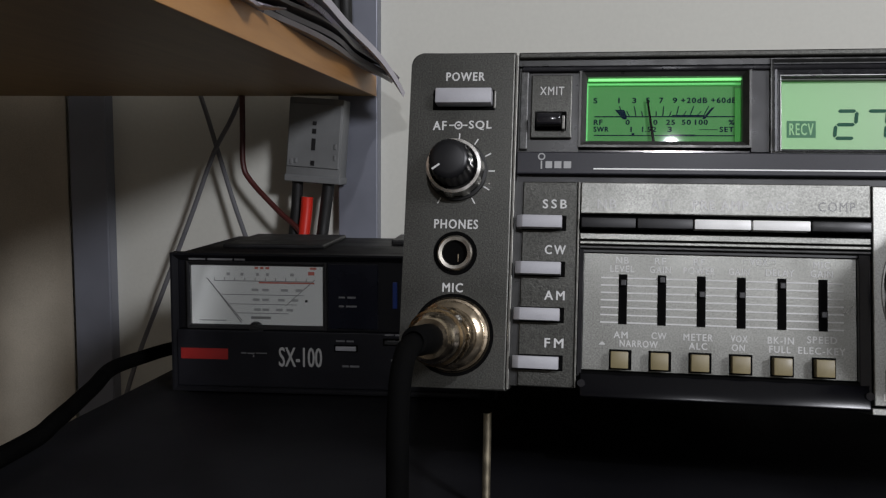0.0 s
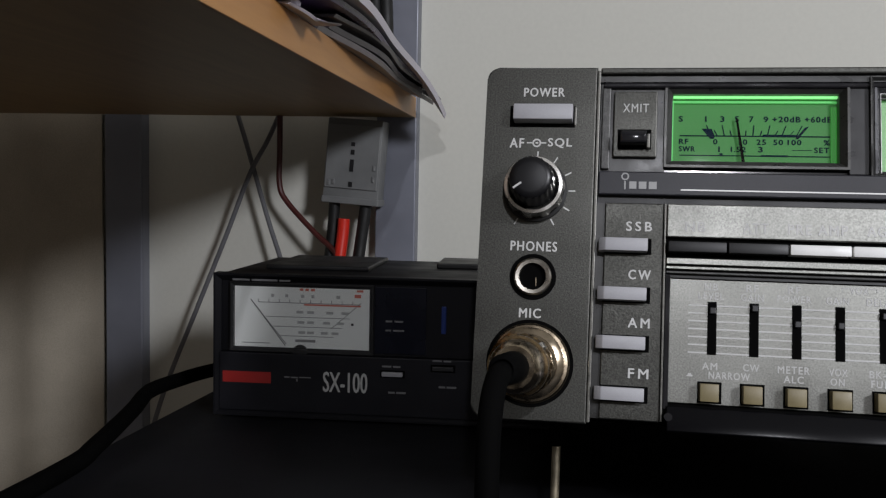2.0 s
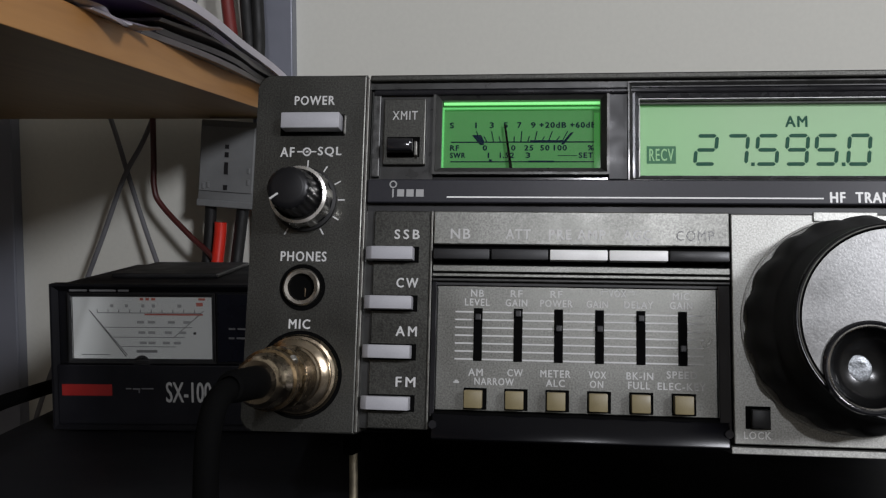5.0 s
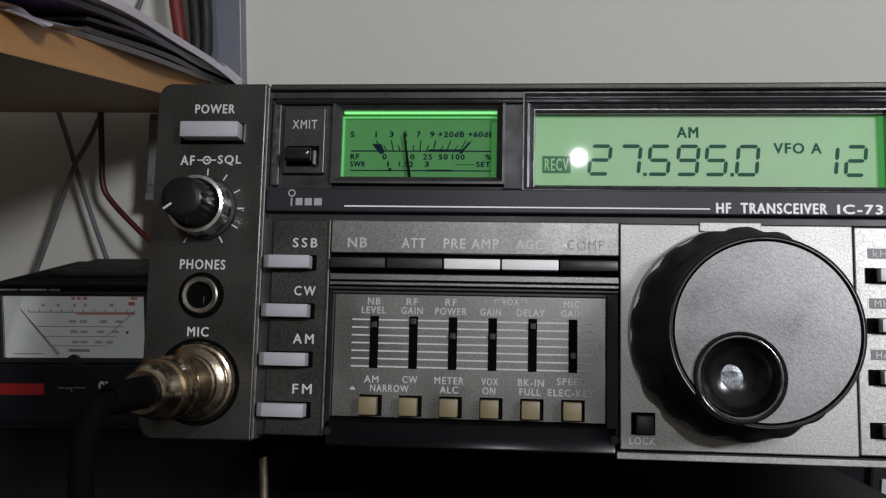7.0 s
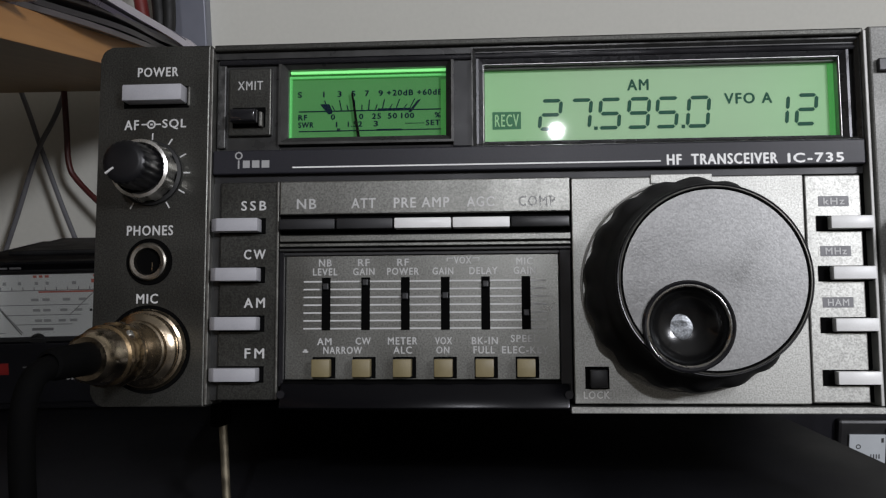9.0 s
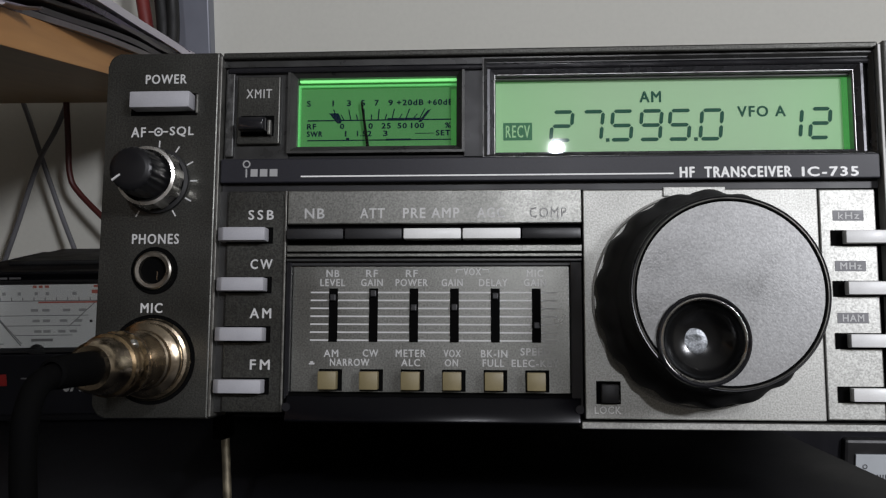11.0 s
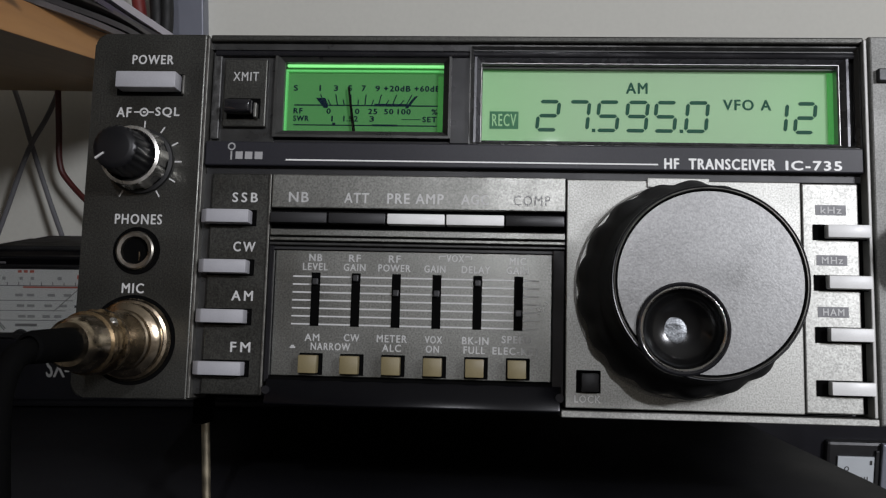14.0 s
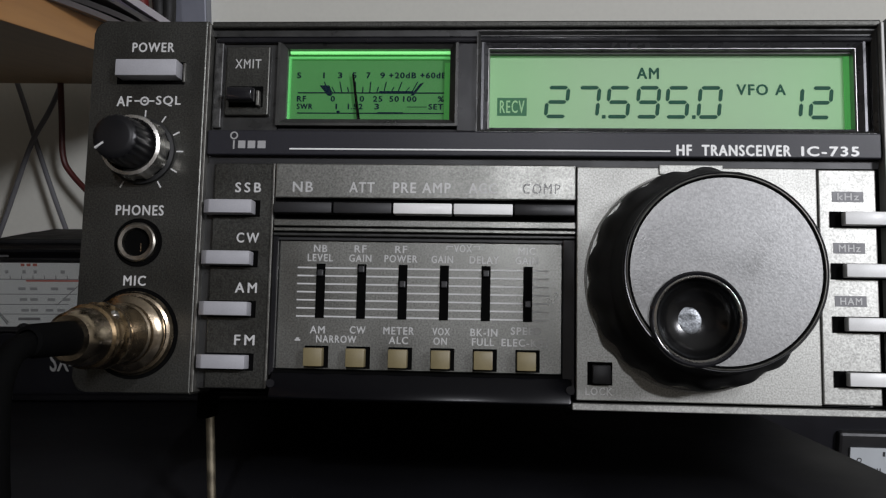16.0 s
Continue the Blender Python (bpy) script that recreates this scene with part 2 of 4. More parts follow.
def window_frame(x0, x1, z0, z1, w, y_out, y_in, y_back):
    """A frame with sloping inner sides: outer rim at y_out, falling to y_in at the inner opening, then straight to y_back."""
    b = bmesh.new()
    loops = []
    for d, y in ((0, y_back), (0, y_out), (w * 0.3, y_out), (w, y_in), (w, y_back)):
        loops.append([b.verts.new((x * MM, y * MM, z * MM)) for x, z in ((x0 + d, z0 + d), (x1 - d, z0 + d), (x1 - d, z1 - d), (x0 + d, z1 - d))])
    for a, c in zip(loops, loops[1:]):
        for i in range(4):
            j = (i + 1) % 4
            b.faces.new((a[i], a[j], c[j], c[i]))
    return b


def tube(points, radius, seg=10, cyclic=False, smooth_steps=6):
    """A round cable through points (metres), glided by Catmull-Rom."""
    pts = [Vector(p) for p in points]
    path = []
    n = len(pts)
    for i in range(n - 1):
        p0, p1, p2, p3 = pts[max(i - 1, 0)], pts[i], pts[i + 1], pts[min(i + 2, n - 1)]
        for s in range(smooth_steps):
            u = s / smooth_steps
            path.append(0.5 * (2 * p1 + (p2 - p0) * u + (2 * p0 - 5 * p1 + 4 * p2 - p3) * u * u + (3 * p1 - p0 - 3 * p2 + p3) * u ** 3))
    path.append(pts[-1])
    b = bmesh.new()
    rings = []
    ref = Vector((0.31, 0.17, 0.93)).normalized()
    for i, p in enumerate(path):
        t = (path[min(i + 1, len(path) - 1)] - path[max(i - 1, 0)]).normalized()
        u = (ref - t * ref.dot(t)).normalized()
        v = t.cross(u)
        ref = u
        rings.append([b.verts.new(p + radius * (math.cos(2 * math.pi * k / seg) * u + math.sin(2 * math.pi * k / seg) * v)) for k in range(seg)])
    for a, c in zip(rings, rings[1:]):
        for k in range(seg):
            b.faces.new((a[k], a[(k + 1) % seg], c[(k + 1) % seg], c[k]))
    b.faces.new(rings[0][::-1])
    b.faces.new(rings[-1])
    return b


def lettering(text, x0, x1, z0, z1, y, mat, parent, name="lettering", bold=0.16, label="", gap=1.18):
    """Raised print of the built-in font, fitted into the field x0..x1, z0..z1 (mm) at depth y, facing -y. bold: stroke thickening in mm."""
    cu = bpy.data.curves.new("text", "FONT")
    cu.body, cu.resolution_u, cu.space_character = text, 3, gap
    tmp = bpy.data.objects.new("text", cu)
    scene.collection.objects.link(tmp)
    me = bpy.data.meshes.new_from_object(tmp.evaluated_get(bpy.context.evaluated_depsgraph_get()))
    bpy.data.objects.remove(tmp)
    bpy.data.curves.remove(cu)
    co = np.empty(len(me.vertices) * 3)
    me.vertices.foreach_get("co", co)
    co = co.reshape(-1, 3)
    lo, hi = co.min(0), co.max(0)
    xs = x0 + (co[:, 0] - lo[0]) / (hi[0] - lo[0]) * (x1 - x0)
    zs = z0 + (co[:, 1] - lo[1]) / (hi[1] - lo[1]) * (z1 - z0)
    faces = [list(f.vertices) for f in me.polygons]
    bpy.data.meshes.remove(me)
    verts, polys = [], []
    for k, (dx, dz) in enumerate(((0, 0), (1, 0), (-1, 0), (0, 0.7), (0, -0.7)) if bold else ((0, 0),)):
        n = len(verts)
        verts += [(x * MM, (y - 0.04 - 0.006 * k) * MM, z * MM) for x, z in zip(xs + dx * bold / 2, zs + dz * bold / 2)]
        polys += [[i + n for i in f] for f in faces]
    out = bpy.data.meshes.new(name)
    out.from_pydata(verts, [], polys)
    out.materials.append(mat)
    ob = new(name, out)
    ob.parent = parent
    return tagged(ob, label) if label else ob


def bars(rows, y, mat, parent, name="print_mark", label=""):
    """Flat printed bars (x0, x1, z0, z1) in mm, one mesh."""
    b = bmesh.new()
    for x0, x1, z0, z1 in rows:
        mbox(x0, x1, y - 0.08, y, z0, z1, bm=b)
    return part(name, b, mat, parent, label)


# ------------------------------------------------------------ room
solid("wall_back", box(-1.6, 1.9, 0.42, 0.52, -0.8, 1.7), WALL, "smooth cream painted wall behind the desk", kind="structure")
# front and side walls and ceiling are unseen, added to bounce light
solid("wall_left", box(-1.7, -1.6, -2.2, 0.52, -0.8, 1.7), ROOMWALL, "unseen beige side wall added to bounce light", kind="structure")
solid("wall_right", box(1.9, 2.0, -2.2, 0.52, -0.8, 1.7), ROOMWALL, "unseen beige side wall added to bounce light", kind="structure")
solid("wall_front", box(-1.6, 1.9, -2.3, -2.2, -0.8, 1.7), ROOMDARK, "unseen dark wall added to dim reflections", kind="structure")
solid("floor", box(-1.7, 2.0, -2.3, 0.52, -0.9, -0.8), FLOOR, "brown carpeted floor", kind="structure")
solid("ceiling", box(-1.7, 2.0, -2.3, 0.52, 1.7, 1.8), CEIL, "unseen off-white ceiling added to bounce light", kind="structure")

DESK_Z = -0.0505
# desk: black top whose far right side runs at an angle
desk = thing("desk", pose(0, 0, DESK_Z), "black laminate desk with an angled side edge", "desk")
b = bmesh.new()
outline = [(-0.168, 0.40), (0.137, 0.40), (0.2385, 0.10), (0.33, -0.16), (0.33, -0.19), (-0.168, -0.19)]
lo = [b.verts.new((x, y, -0.025)) for x, y in outline]
hi = [b.verts.new((x, y, 0.0)) for x, y in outline]
b.faces.new(hi)
b.faces.new(lo[::-1])
for i in range(len(outline)):
    j = (i + 1) % len(outline)
    b.faces.new((lo[i], lo[j], hi[j], hi[i]))
bmesh.ops.bevel(b, geom=[e for e in b.edges if e.verts[0] in hi and e.verts[1] in hi], offset=0.004, segments=3, affect="EDGES", profile=0.5)
part("desktop", b, DESK, desk, smooth=True)
for x, y in ((-0.13, 0.37), (0.09, 0.37), (-0.13, -0.16), (0.30, -0.15)):
    part("leg", box(x - 0.02, x + 0.02, y - 0.02, y + 0.02, -0.75, -0.025, 0.003), BLACK, desk)


# curtain added at the far left of the wall to dim it, in soft folds
DIMSHEET = material("dull beige wall-darkening cloth", (0.43, 0.385, 0.31), 0.9, 0, 0.08, 25, 0.1, 1200, 0.2)
b = bmesh.new()
nx = 90
cols = []
for i in range(nx + 1):
    x = -1.2 + (1.2 - 0.358) * i / nx
    y = 0.4135 + 0.0035 * math.sin(x * 95) + 0.001 * math.sin(x * 37 + 1)
    cols.append([b.verts.new((x, y + d, z)) for d in (0, 0.0015) for z in (-0.75, 0.95)])
for p_, q_ in zip(cols, cols[1:]):
    for i, j in ((0, 1), (1, 3), (3, 2), (2, 0)):
        b.faces.new((p_[i], p_[j], q_[j], q_[i]))
solid("curtain", b, DIMSHEET, "beige curtain added to darken the wall beside the shelf upright", "curtain", smooth=True)


# slotted wall uprights that carry the shelf
def upright(x0, x1):
    up = thing("shelf_upright", pose((x0 + x1) / 2, 0.42, 0), "blue-grey painted steel slotted shelf upright fixed to the wall", "shelf upright", "shelf uprights")
    h = (x1 - x0) / 2
    part("face", box(-h, h, -0.012, -0.010, -0.6, 0.9, 0.0008), UPRIGHT, up)
    part("flange", box(-h, -h + 0.0025, -0.010, 0.0, -0.6, 0.9), UPRIGHT, up)
    part("flange", box(h - 0.0025, h, -0.010, 0.0, -0.6, 0.9), UPRIGHT, up)
    return up


upright(-0.1335, -0.1035)
upright(-0.353, -0.322)

# shelf
shelf = thing("shelf", pose(-0.1045, 0.405, 0.1085, 0, 0, 3.5) @ pose(0.0985, -0.405, 0), "beech-effect chipboard shelf with lighter edging", "shelf")
part("board", box(-0.75, -0.0985, -0.28, 0.405, 0, 0.0142, 0.0005), WOOD, shelf)
part("edging", box(-0.0984, -0.0975, -0.2805, 0.4055, -0.0002, 0.0144, 0.0003), WOODEDGE, shelf, "light beech-effect end strip")
part("edging", box(-0.75, -0.0985, -0.281, -0.2801, -0.0002, 0.0144, 0.0003), WOODEDGE, shelf, "light beech-effect front strip")

# ------------------------------------------------------------ transceiver
RADIO = pose(0, 0, 0, -12, 0, 0)
rig = thing("radio_transceiver", RADIO, "dark grey amateur radio transceiver with green displays, propped on its bail", "radio")
W, H = 241, 93.1
# case
part("case", mbox(1.5, W - 1.5, 13.9, 238, 1.5, H - 1.5, 1.5), CASE, rig)


def rounded(x0, x1, z0, z1, r, left=True, right=True, n=5):
    pts = []
    for cx, cz, a0, on in ((x1 - r, z1 - r, 0, right), (x0 + r, z1 - r, 90, left), (x0 + r, z0 + r, 180, left), (x1 - r, z0 + r, 270, right)):
        if on:
            pts += [(cx + r * math.cos(radians(a0 + 90 * i / n)), cz + r * math.sin(radians(a0 + 90 * i / n))) for i in range(n + 1)]
        else:
            s = (1 if a0 in (0, 270) else -1, 1 if a0 in (0, 90) else -1)
            pts.append((cx + r * s[0], cz + r * s[1]))
    return pts


left_panel = part("left_panel", prism(rounded(0, 29.4, 0, H, 3.2, True, False), 0, 14, 0.5), PANEL, rig)
part("edge_strip", mbox(29.4, 30.2, -0.3, 14, 0.5, H - 1, 0.2), EDGE, rig, "worn bright edge strip")
# outer rim above the displays and right-hand panel
part("top_rim", mbox(30.2, 194, 0.3, 14, 91.4, H, 0.4), PANEL, rig)
part("top_recess", mbox(30.2, 194, 1.8, 14, 89.6, 91.4), BEZEL, rig, "satin dark grey recessed strip")
part("right_panel", prism(rounded(195.0, W, -1.3, H, 3.2, False, True), -0.5, 14, 0.5), material("silver-grey side panel paint", (0.20, 0.20, 0.187), 0.55, 0.35, 0.05, 50, 0.28, 2400, 0.1), rig, "silver-grey right-hand panel")
part("panel_gap", mbox(194.2, 195.0, 3, 14, 0.5, H - 1), SHADEBLACK, rig)
part("edge_strip", mbox(193.4, 194.2, -0.8, 14, 0.5, H - 1, 0.2), material("bright worn edge", (0.40, 0.40, 0.38), 0.5, 0.3, 0.15, 300), rig, "worn bright edge strip")
part("back_plate", mbox(30.2, 193.4, 12, 14, 0.2, 89.6), SHADEBLACK, rig)

# display bezel: black glossy plate built as four bars round each window
disp = part("display_bezel", mbox(30.4, 47, 3.0, 10, 65.2, 89.4), BEZEL, rig, "satin dark grey display surround")
for x0, x1, z0, z1 in ((47, 193.2, 87.6, 89.4), (47, 193.2, 65.2, 66.4), (190.6, 193.2, 66.4, 87.6)):
    part("bezel_bar", mbox(x0, x1, 3.6, 10, z0, z1, 0.15), GLASSY, disp)
part("bezel_bar", mbox(92.2, 98.2, 2.4, 10, 65.6, 89.0, 0.2), material("satin black window pillar", (0.012, 0.012, 0.013), 0.32, 0, 0.05, 150, 0.1, 2500, 0.04, 0.35), disp)
part("window_frame", window_frame(46.9, 92.4, 66.8, 89.1, 2.1, 1.8, 3.8, 9), FRAME, disp, "satin grey sloping meter frame")
part("window_frame", window_frame(98.2, 190.8, 64.9, 88.8, 2.0, 1.8, 3.8, 9), material("satin grey display frame", (0.085, 0.085, 0.09), 0.26, 0.5, 0.1, 200), disp, "satin grey moulded display frame")
part("display_rim", window_frame(97.0, 193.2, 64.9, 90.9, 1.1, 0.9, 1.9, 3.4), material("satin charcoal display rim", (0.055, 0.055, 0.053), 0.22, 0.5, 0.1, 200), disp, "satin charcoal outer display rim")
part("window_trim", window_frame(99.9, 188.9, 66.1, 86.9, 0.38, 3.0, 3.6, 6), material("satin bright trim", (0.36, 0.36, 0.35), 0.35, 1.0, 0.2, 300), disp, "thin bright trim")
part("top_bar", mbox(31, 193, 1.6, 4, 88.0, 89.5, 0.5), GLOSS, disp)
part("side_grille", mbox(30.8, 33.0, 1.8, 4, 66, 88, 0.3), EDGEDARK, disp)
xm = part("transmit_plate", mbox(33.8, 45.0, 1.6, 4, 69.2, 87.0, 0.3), PANEL, disp)
# flat black plate painting the shade round the switch
part("toggle_shade", mbox(35.0, 43.6, 1.3, 1.7, 71.3, 76.6, 0.1), SHADEBLACK, disp)
tg = prism([(35.6, 75.2), (35.6, 72.0), (42.2, 72.0), (42.2, 75.2)], -3.2, 1.6, 0.5)
part("toggle_switch", tg, GLOSS, disp, "black transmit rocker switch", smooth=True)
part("toggle_trim", mbox(42.4, 43.2, -0.6, 1.6, 71.2, 75.0, 0.2), EDGE, disp)
lettering("XMIT", 36.2, 42.8, 81.3, 83.6, 1.6, GREYP, disp, bold=0.05)

# meter
meter = part("meter_face", mbox(48.9, 91.2, 6.6, 7.4, 67.4, 88.2), METERFACE, rig, "backlit green signal meter scale")
part("lamp_strip", mbox(49.3, 90.2, 5.0, 5.8, 86.3, 86.9), METERGLOW, meter, "bright green lamp strip")
# second strip glows to paint the lamp's light fading down the card
part("lamp_strip", mbox(49.3, 90.2, 5.7, 6.5, 85.2, 85.7), METERDIM, meter, "dim green strip painting the lamp's fading glow")
# glowing slivers stand in for side walls lit by the meter lamp
part("side_glow", mbox(49.0, 49.4, 5.2, 6.5, 68.2, 85.6), METERDIM, meter)
part("right_glow", mbox(88.8, 90.3, 6.0, 6.55, 68.4, 84.2), material("deep green glow of the side wall", (0.05, 0.3, 0.05), 0.5, emit=(0.04, 0.4, 0.04), power=0.25), meter)
YM = 6.55
for text, x, z, w, h in (("S", 50.9, 80.3, 1.0, 1.5), ("1", 57.7, 80.3, 0.26, 1.5), ("3", 61.5, 80.3, 1.0, 1.5), ("5", 65.2, 80.3, 1.0, 1.5), ("7", 68.8, 80.3, 1.0, 1.5),
                         ("9", 72.4, 80.3, 1.1, 1.5), ("+20dB", 74.6, 80.3, 6.9, 1.5), ("+60dB", 82.6, 80.3, 6.6, 1.5), ("RF", 51.1, 74.2, 2.3, 1.4), ("0", 59.8, 74.2, 1.0, 1.4),
                         ("10", 66.3, 74.2, 2.0, 1.4), ("25", 70.7, 74.2, 2.3, 1.4), ("50", 74.9, 74.2, 2.3, 1.4), ("100", 78.4, 74.2, 3.3, 1.4), ("%", 87.2, 74.2, 1.5, 1.4),
                         ("SWR", 51.1, 72.2, 4.0, 1.4), ("1", 61.15, 72.2, 0.26, 1.4), ("1.5", 64.3, 72.2, 2.2, 1.4), ("2", 67.0, 72.2, 1.0, 1.4), ("3", 71.1, 72.2, 1.1, 1.4), ("SET", 84.9, 72.2, 3.6, 1.4)):
    lettering(text, x, x + w, z, z + h, YM, INKBLUE, meter, "scale_lettering", bold=0.16)
for q in ((51.2, 89.2, 76.30, 76.62), (51.2, 89.2, 71.02, 71.30), (72.2, 80.9, 76.25, 76.95), (71.8, 78.4, 70.98, 71.46), (61.4, 62.2, 71.0, 71.8), (79.4, 84.4, 72.75, 72.90)):
    bars([q], YM - (0.02 if q[1] - q[0] < 20 else 0), INKBLUE, meter, "scale_line")
# scale ticks fan out of one centre below
b = bmesh.new()
for i in range(13):
    xa = 59.0 + i * 1.79
    lean = (xa - 67.6) * 0.23
    top = 79.4 if i % 2 == 0 else 78.0
    prism([(xa - 0.14, 76.5), (xa + 0.14, 76.5), (xa + 0.14 + lean * 0.5, top), (xa - 0.14 + lean * 0.5, top)], YM - 0.08, YM, bm=b)
part("scale_tick", b, INKBLUE, meter)
b = prism([(56.8, 78.4), (59.3, 78.4), (60.2, 76.4), (59.9, 75.7), (59.0, 75.7)], YM - 0.1, YM)
part("zero_mark", b, INKBLUE, meter)
b = prism([(80.2, 75.8), (81.0, 75.8), (83.6, 79.2), (82.6, 78.9)], YM - 0.1, YM)
part("end_mark", b, INKBLUE, meter)
part("needle", prism([(66.9, 69.0), (67.7, 69.0), (65.75, 81.0), (65.25, 81.0)], 5.4, 5.6), SHADEBLACK, meter, "thin black meter needle")

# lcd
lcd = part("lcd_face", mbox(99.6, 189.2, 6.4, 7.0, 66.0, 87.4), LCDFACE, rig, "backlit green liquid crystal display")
part("top_shade", mbox(100.2, 188.6, 4.6, 6.3, 86.0, 86.6), BLACK, lcd)
part("edge_glow", mbox(187.2, 188.5, 6.0, 6.35, 66.6, 85.8), LCDGLOW, lcd, "brighter green edge")
YL = 6.38


def digit(ch, x, z, w, h, parent, slant=0.10, t=0.95):
    segs = {"0": "abcdef", "1": "bc", "2": "abged", "5": "afgcd", "7": "abc", "9": "abcdfg"}[ch]
    g = 0.16
    b = bmesh.new()
    mid = h / 2

    def add(x0, z0, x1, z1):
        if z0 == z1:
            pts = [(x0 + g, z0), (x0 + g + t / 2, z0 + t / 2), (x1 - g - t / 2, z0 + t / 2), (x1 - g, z0), (x1 - g - t / 2, z0 - t / 2), (x0 + g + t / 2, z0 - t / 2)]
        else:
            pts = [(x0, z0 + g), (x0 + t / 2, z0 + g + t / 2), (x0 + t / 2, z1 - g - t / 2), (x0, z1 - g), (x0 - t / 2, z1 - g - t / 2), (x0 - t / 2, z0 + g + t / 2)]
        prism([(x + px + slant * pz, z + pz) for px, pz in pts], YL - 0.06, YL, bm=b)

    for s in segs:
        add(*{"a": (0, h, w, h), "b": (w, mid, w, h), "c": (w, 0, w, mid), "d": (0, 0, w, 0), "e": (0, 0, 0, mid), "f": (0, mid, 0, h), "g": (0, mid, w, mid)}[s])
    part("digit", b, LCDINK, parent)


for ch, x in (("2", 114.3), ("7", 122.0), ("5", 129.5), ("9", 136.8), ("5", 144.0), ("0", 151.9)):
    digit(ch, x, 70.5, 5.0, 7.4, lcd)
digit("1", 172.0, 70.5, 4.6, 7.4, lcd)
digit("2", 179.0, 70.5, 4.6, 7.4, lcd)
for x in (128.3, 150.4):
    bars([(x, x + 0.9, 70.0, 70.9)], YL, LCDINK, lcd, "decimal_point")
recv = bars([(102.2, 109.6, 70.6, 75.2)], YL, material("green lcd field", (0.02, 0.15, 0.06), 0.5), lcd, "receive_field")
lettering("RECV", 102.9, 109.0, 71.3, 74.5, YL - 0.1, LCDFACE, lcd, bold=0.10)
lettering("AM", 137.0, 142.3, 80.2, 83.0, YL, LCDINK, lcd, bold=0.25)
lettering("VFO A", 161.4, 173.2, 76.1, 78.8, YL, LCDINK, lcd, bold=0.25)

wn = part("window_pane", mbox(48.6, 90.6, 4.0, 4.4, 67.2, 88.4), WINDOW, disp, "clear plastic meter window")
wn.visible_shadow = False
wn = part("window_pane", mbox(99.4, 189.4, 3.62, 4.0, 65.8, 87.2), WINDOW, disp, "clear plastic display window")
wn.visible_shadow = False

# trim strip with the model lettering
strip = part("trim_strip", mbox(30.4, 193.2, 0.2, 9, 58.9, 65.1, 0.35), BAND, rig, "dark blue-grey trim strip")
part("step", mbox(30.4, 193.2, 2.4, 9, 56.9, 58.9), BLACK, strip)
bars([(51.2, 143.8, 60.25, 60.6)], 0.2, KEYW, strip, "white_line")
lettering("HF  TRANSCEIVER", 145.4, 172.0, 59.4, 62.0, 0.2, KEYW, strip, bold=0.27)
lettering("IC-735", 174.6, 187.8, 59.5, 61.75, 0.2, KEYW, strip, bold=0.28)
# maker's mark as plain shapes: a ring over a stem and three blocks
b = lathe([(0.1, 0.65), (0.1, 1.0), (0.18, 1.0), (0.18, 0.65)], 20, at=(37.2, 63.7))
for q in ((37.0, 37.4, 60.3, 62.5), (38.3, 40.1, 60.5, 62.4), (40.7, 42.6, 60.5, 62.4), (43.2, 45.2, 60.5, 62.4)):
    mbox(q[0], q[1], 0.1, 0.2, q[2], q[3], bm=b)
part("maker_mark", b, material("dim white print", (0.33, 0.33, 0.33), 0.5), strip)

# controls of the left panel
lettering("POWER", 10.1, 20.8, 85.0, 87.4, 0, WHITE, left_panel, bold=0.15)
# black sheet on the panel, standing for shade round the button
part("button_shade", mbox(6.6, 23.9, -0.15, 0.3, 76.6, 82.3), SHADEBLACK, left_panel)
part("power_button", mbox(7.8, 23.3, -4.4, 0.2, 77.6, 81.8, 0.35), KEY, left_panel, "light grey power button", smooth=True)
part("button_edge", mbox(23.6, 24.2, -0.6, 0.3, 77.0, 82.0, 0.15), EDGE, left_panel)
lettering("AF", 6.9, 10.6, 71.0, 73.5, 0, WHITE, left_panel, bold=0.15)
lettering("SQL", 17.0, 23.2, 71.0, 73.6, 0, WHITE, left_panel, bold=0.15)
b = lathe([(-0.08, 0.75), (-0.08, 1.15), (0, 1.15), (0, 0.75)], 20, at=(14.0, 72.3))
mbox(11.4, 13.2, -0.08, 0, 72.15, 72.5, bm=b)
mbox(15.0, 16.5, -0.08, 0, 72.15, 72.5, bm=b)
mbox(13.7, 14.4, -0.08, 0, 72.1, 72.55, bm=b)
part("ring_mark", b, WHITE, left_panel)
KX, KZ = 14.1, 59.5
b = bmesh.new()
for a in (241, 300, 330, 0, 28, 58, 88):
    m = Matrix.Translation((KX * MM, 0, KZ * MM)) @ Matrix.Rotation(radians(-a), 4, "Y")
    vs = bmesh.ops.create_cube(b, size=1)["verts"]
    bmesh.ops.transform(b, verts=vs, matrix=m @ Matrix.Translation((9.6 * MM, -0.04 * MM, 0)) @ Matrix.Diagonal((1.8 * MM, 0.08 * MM, 0.34 * MM, 1)))
part("dial_mark", b, WHITE, left_panel)
knob = part("knob_skirt", lathe([(0, 8.4), (-1.0, 8.4), (-1.4, 7.6), (-1.8, 7.6)], 48, at=(KX, KZ)), RUBBER, rig, "dark outer knob base", smooth=True)


def facets(k, a, r):
    return r - (0.45 if (math.floor(a / (2 * math.pi) * 20) % 2) and k in (1, 2) else 0)


part("outer_ring", lathe([(-1.8, 7.4), (-2.2, 7.9), (-6.4, 7.6), (-7.2, 7.4), (-7.4, 6.6), (-7.0, 6.1), (-6.0, 5.6)], 80, facets, at=(KX, KZ)), CHROME, knob, "bright chrome squelch ring", smooth=True)
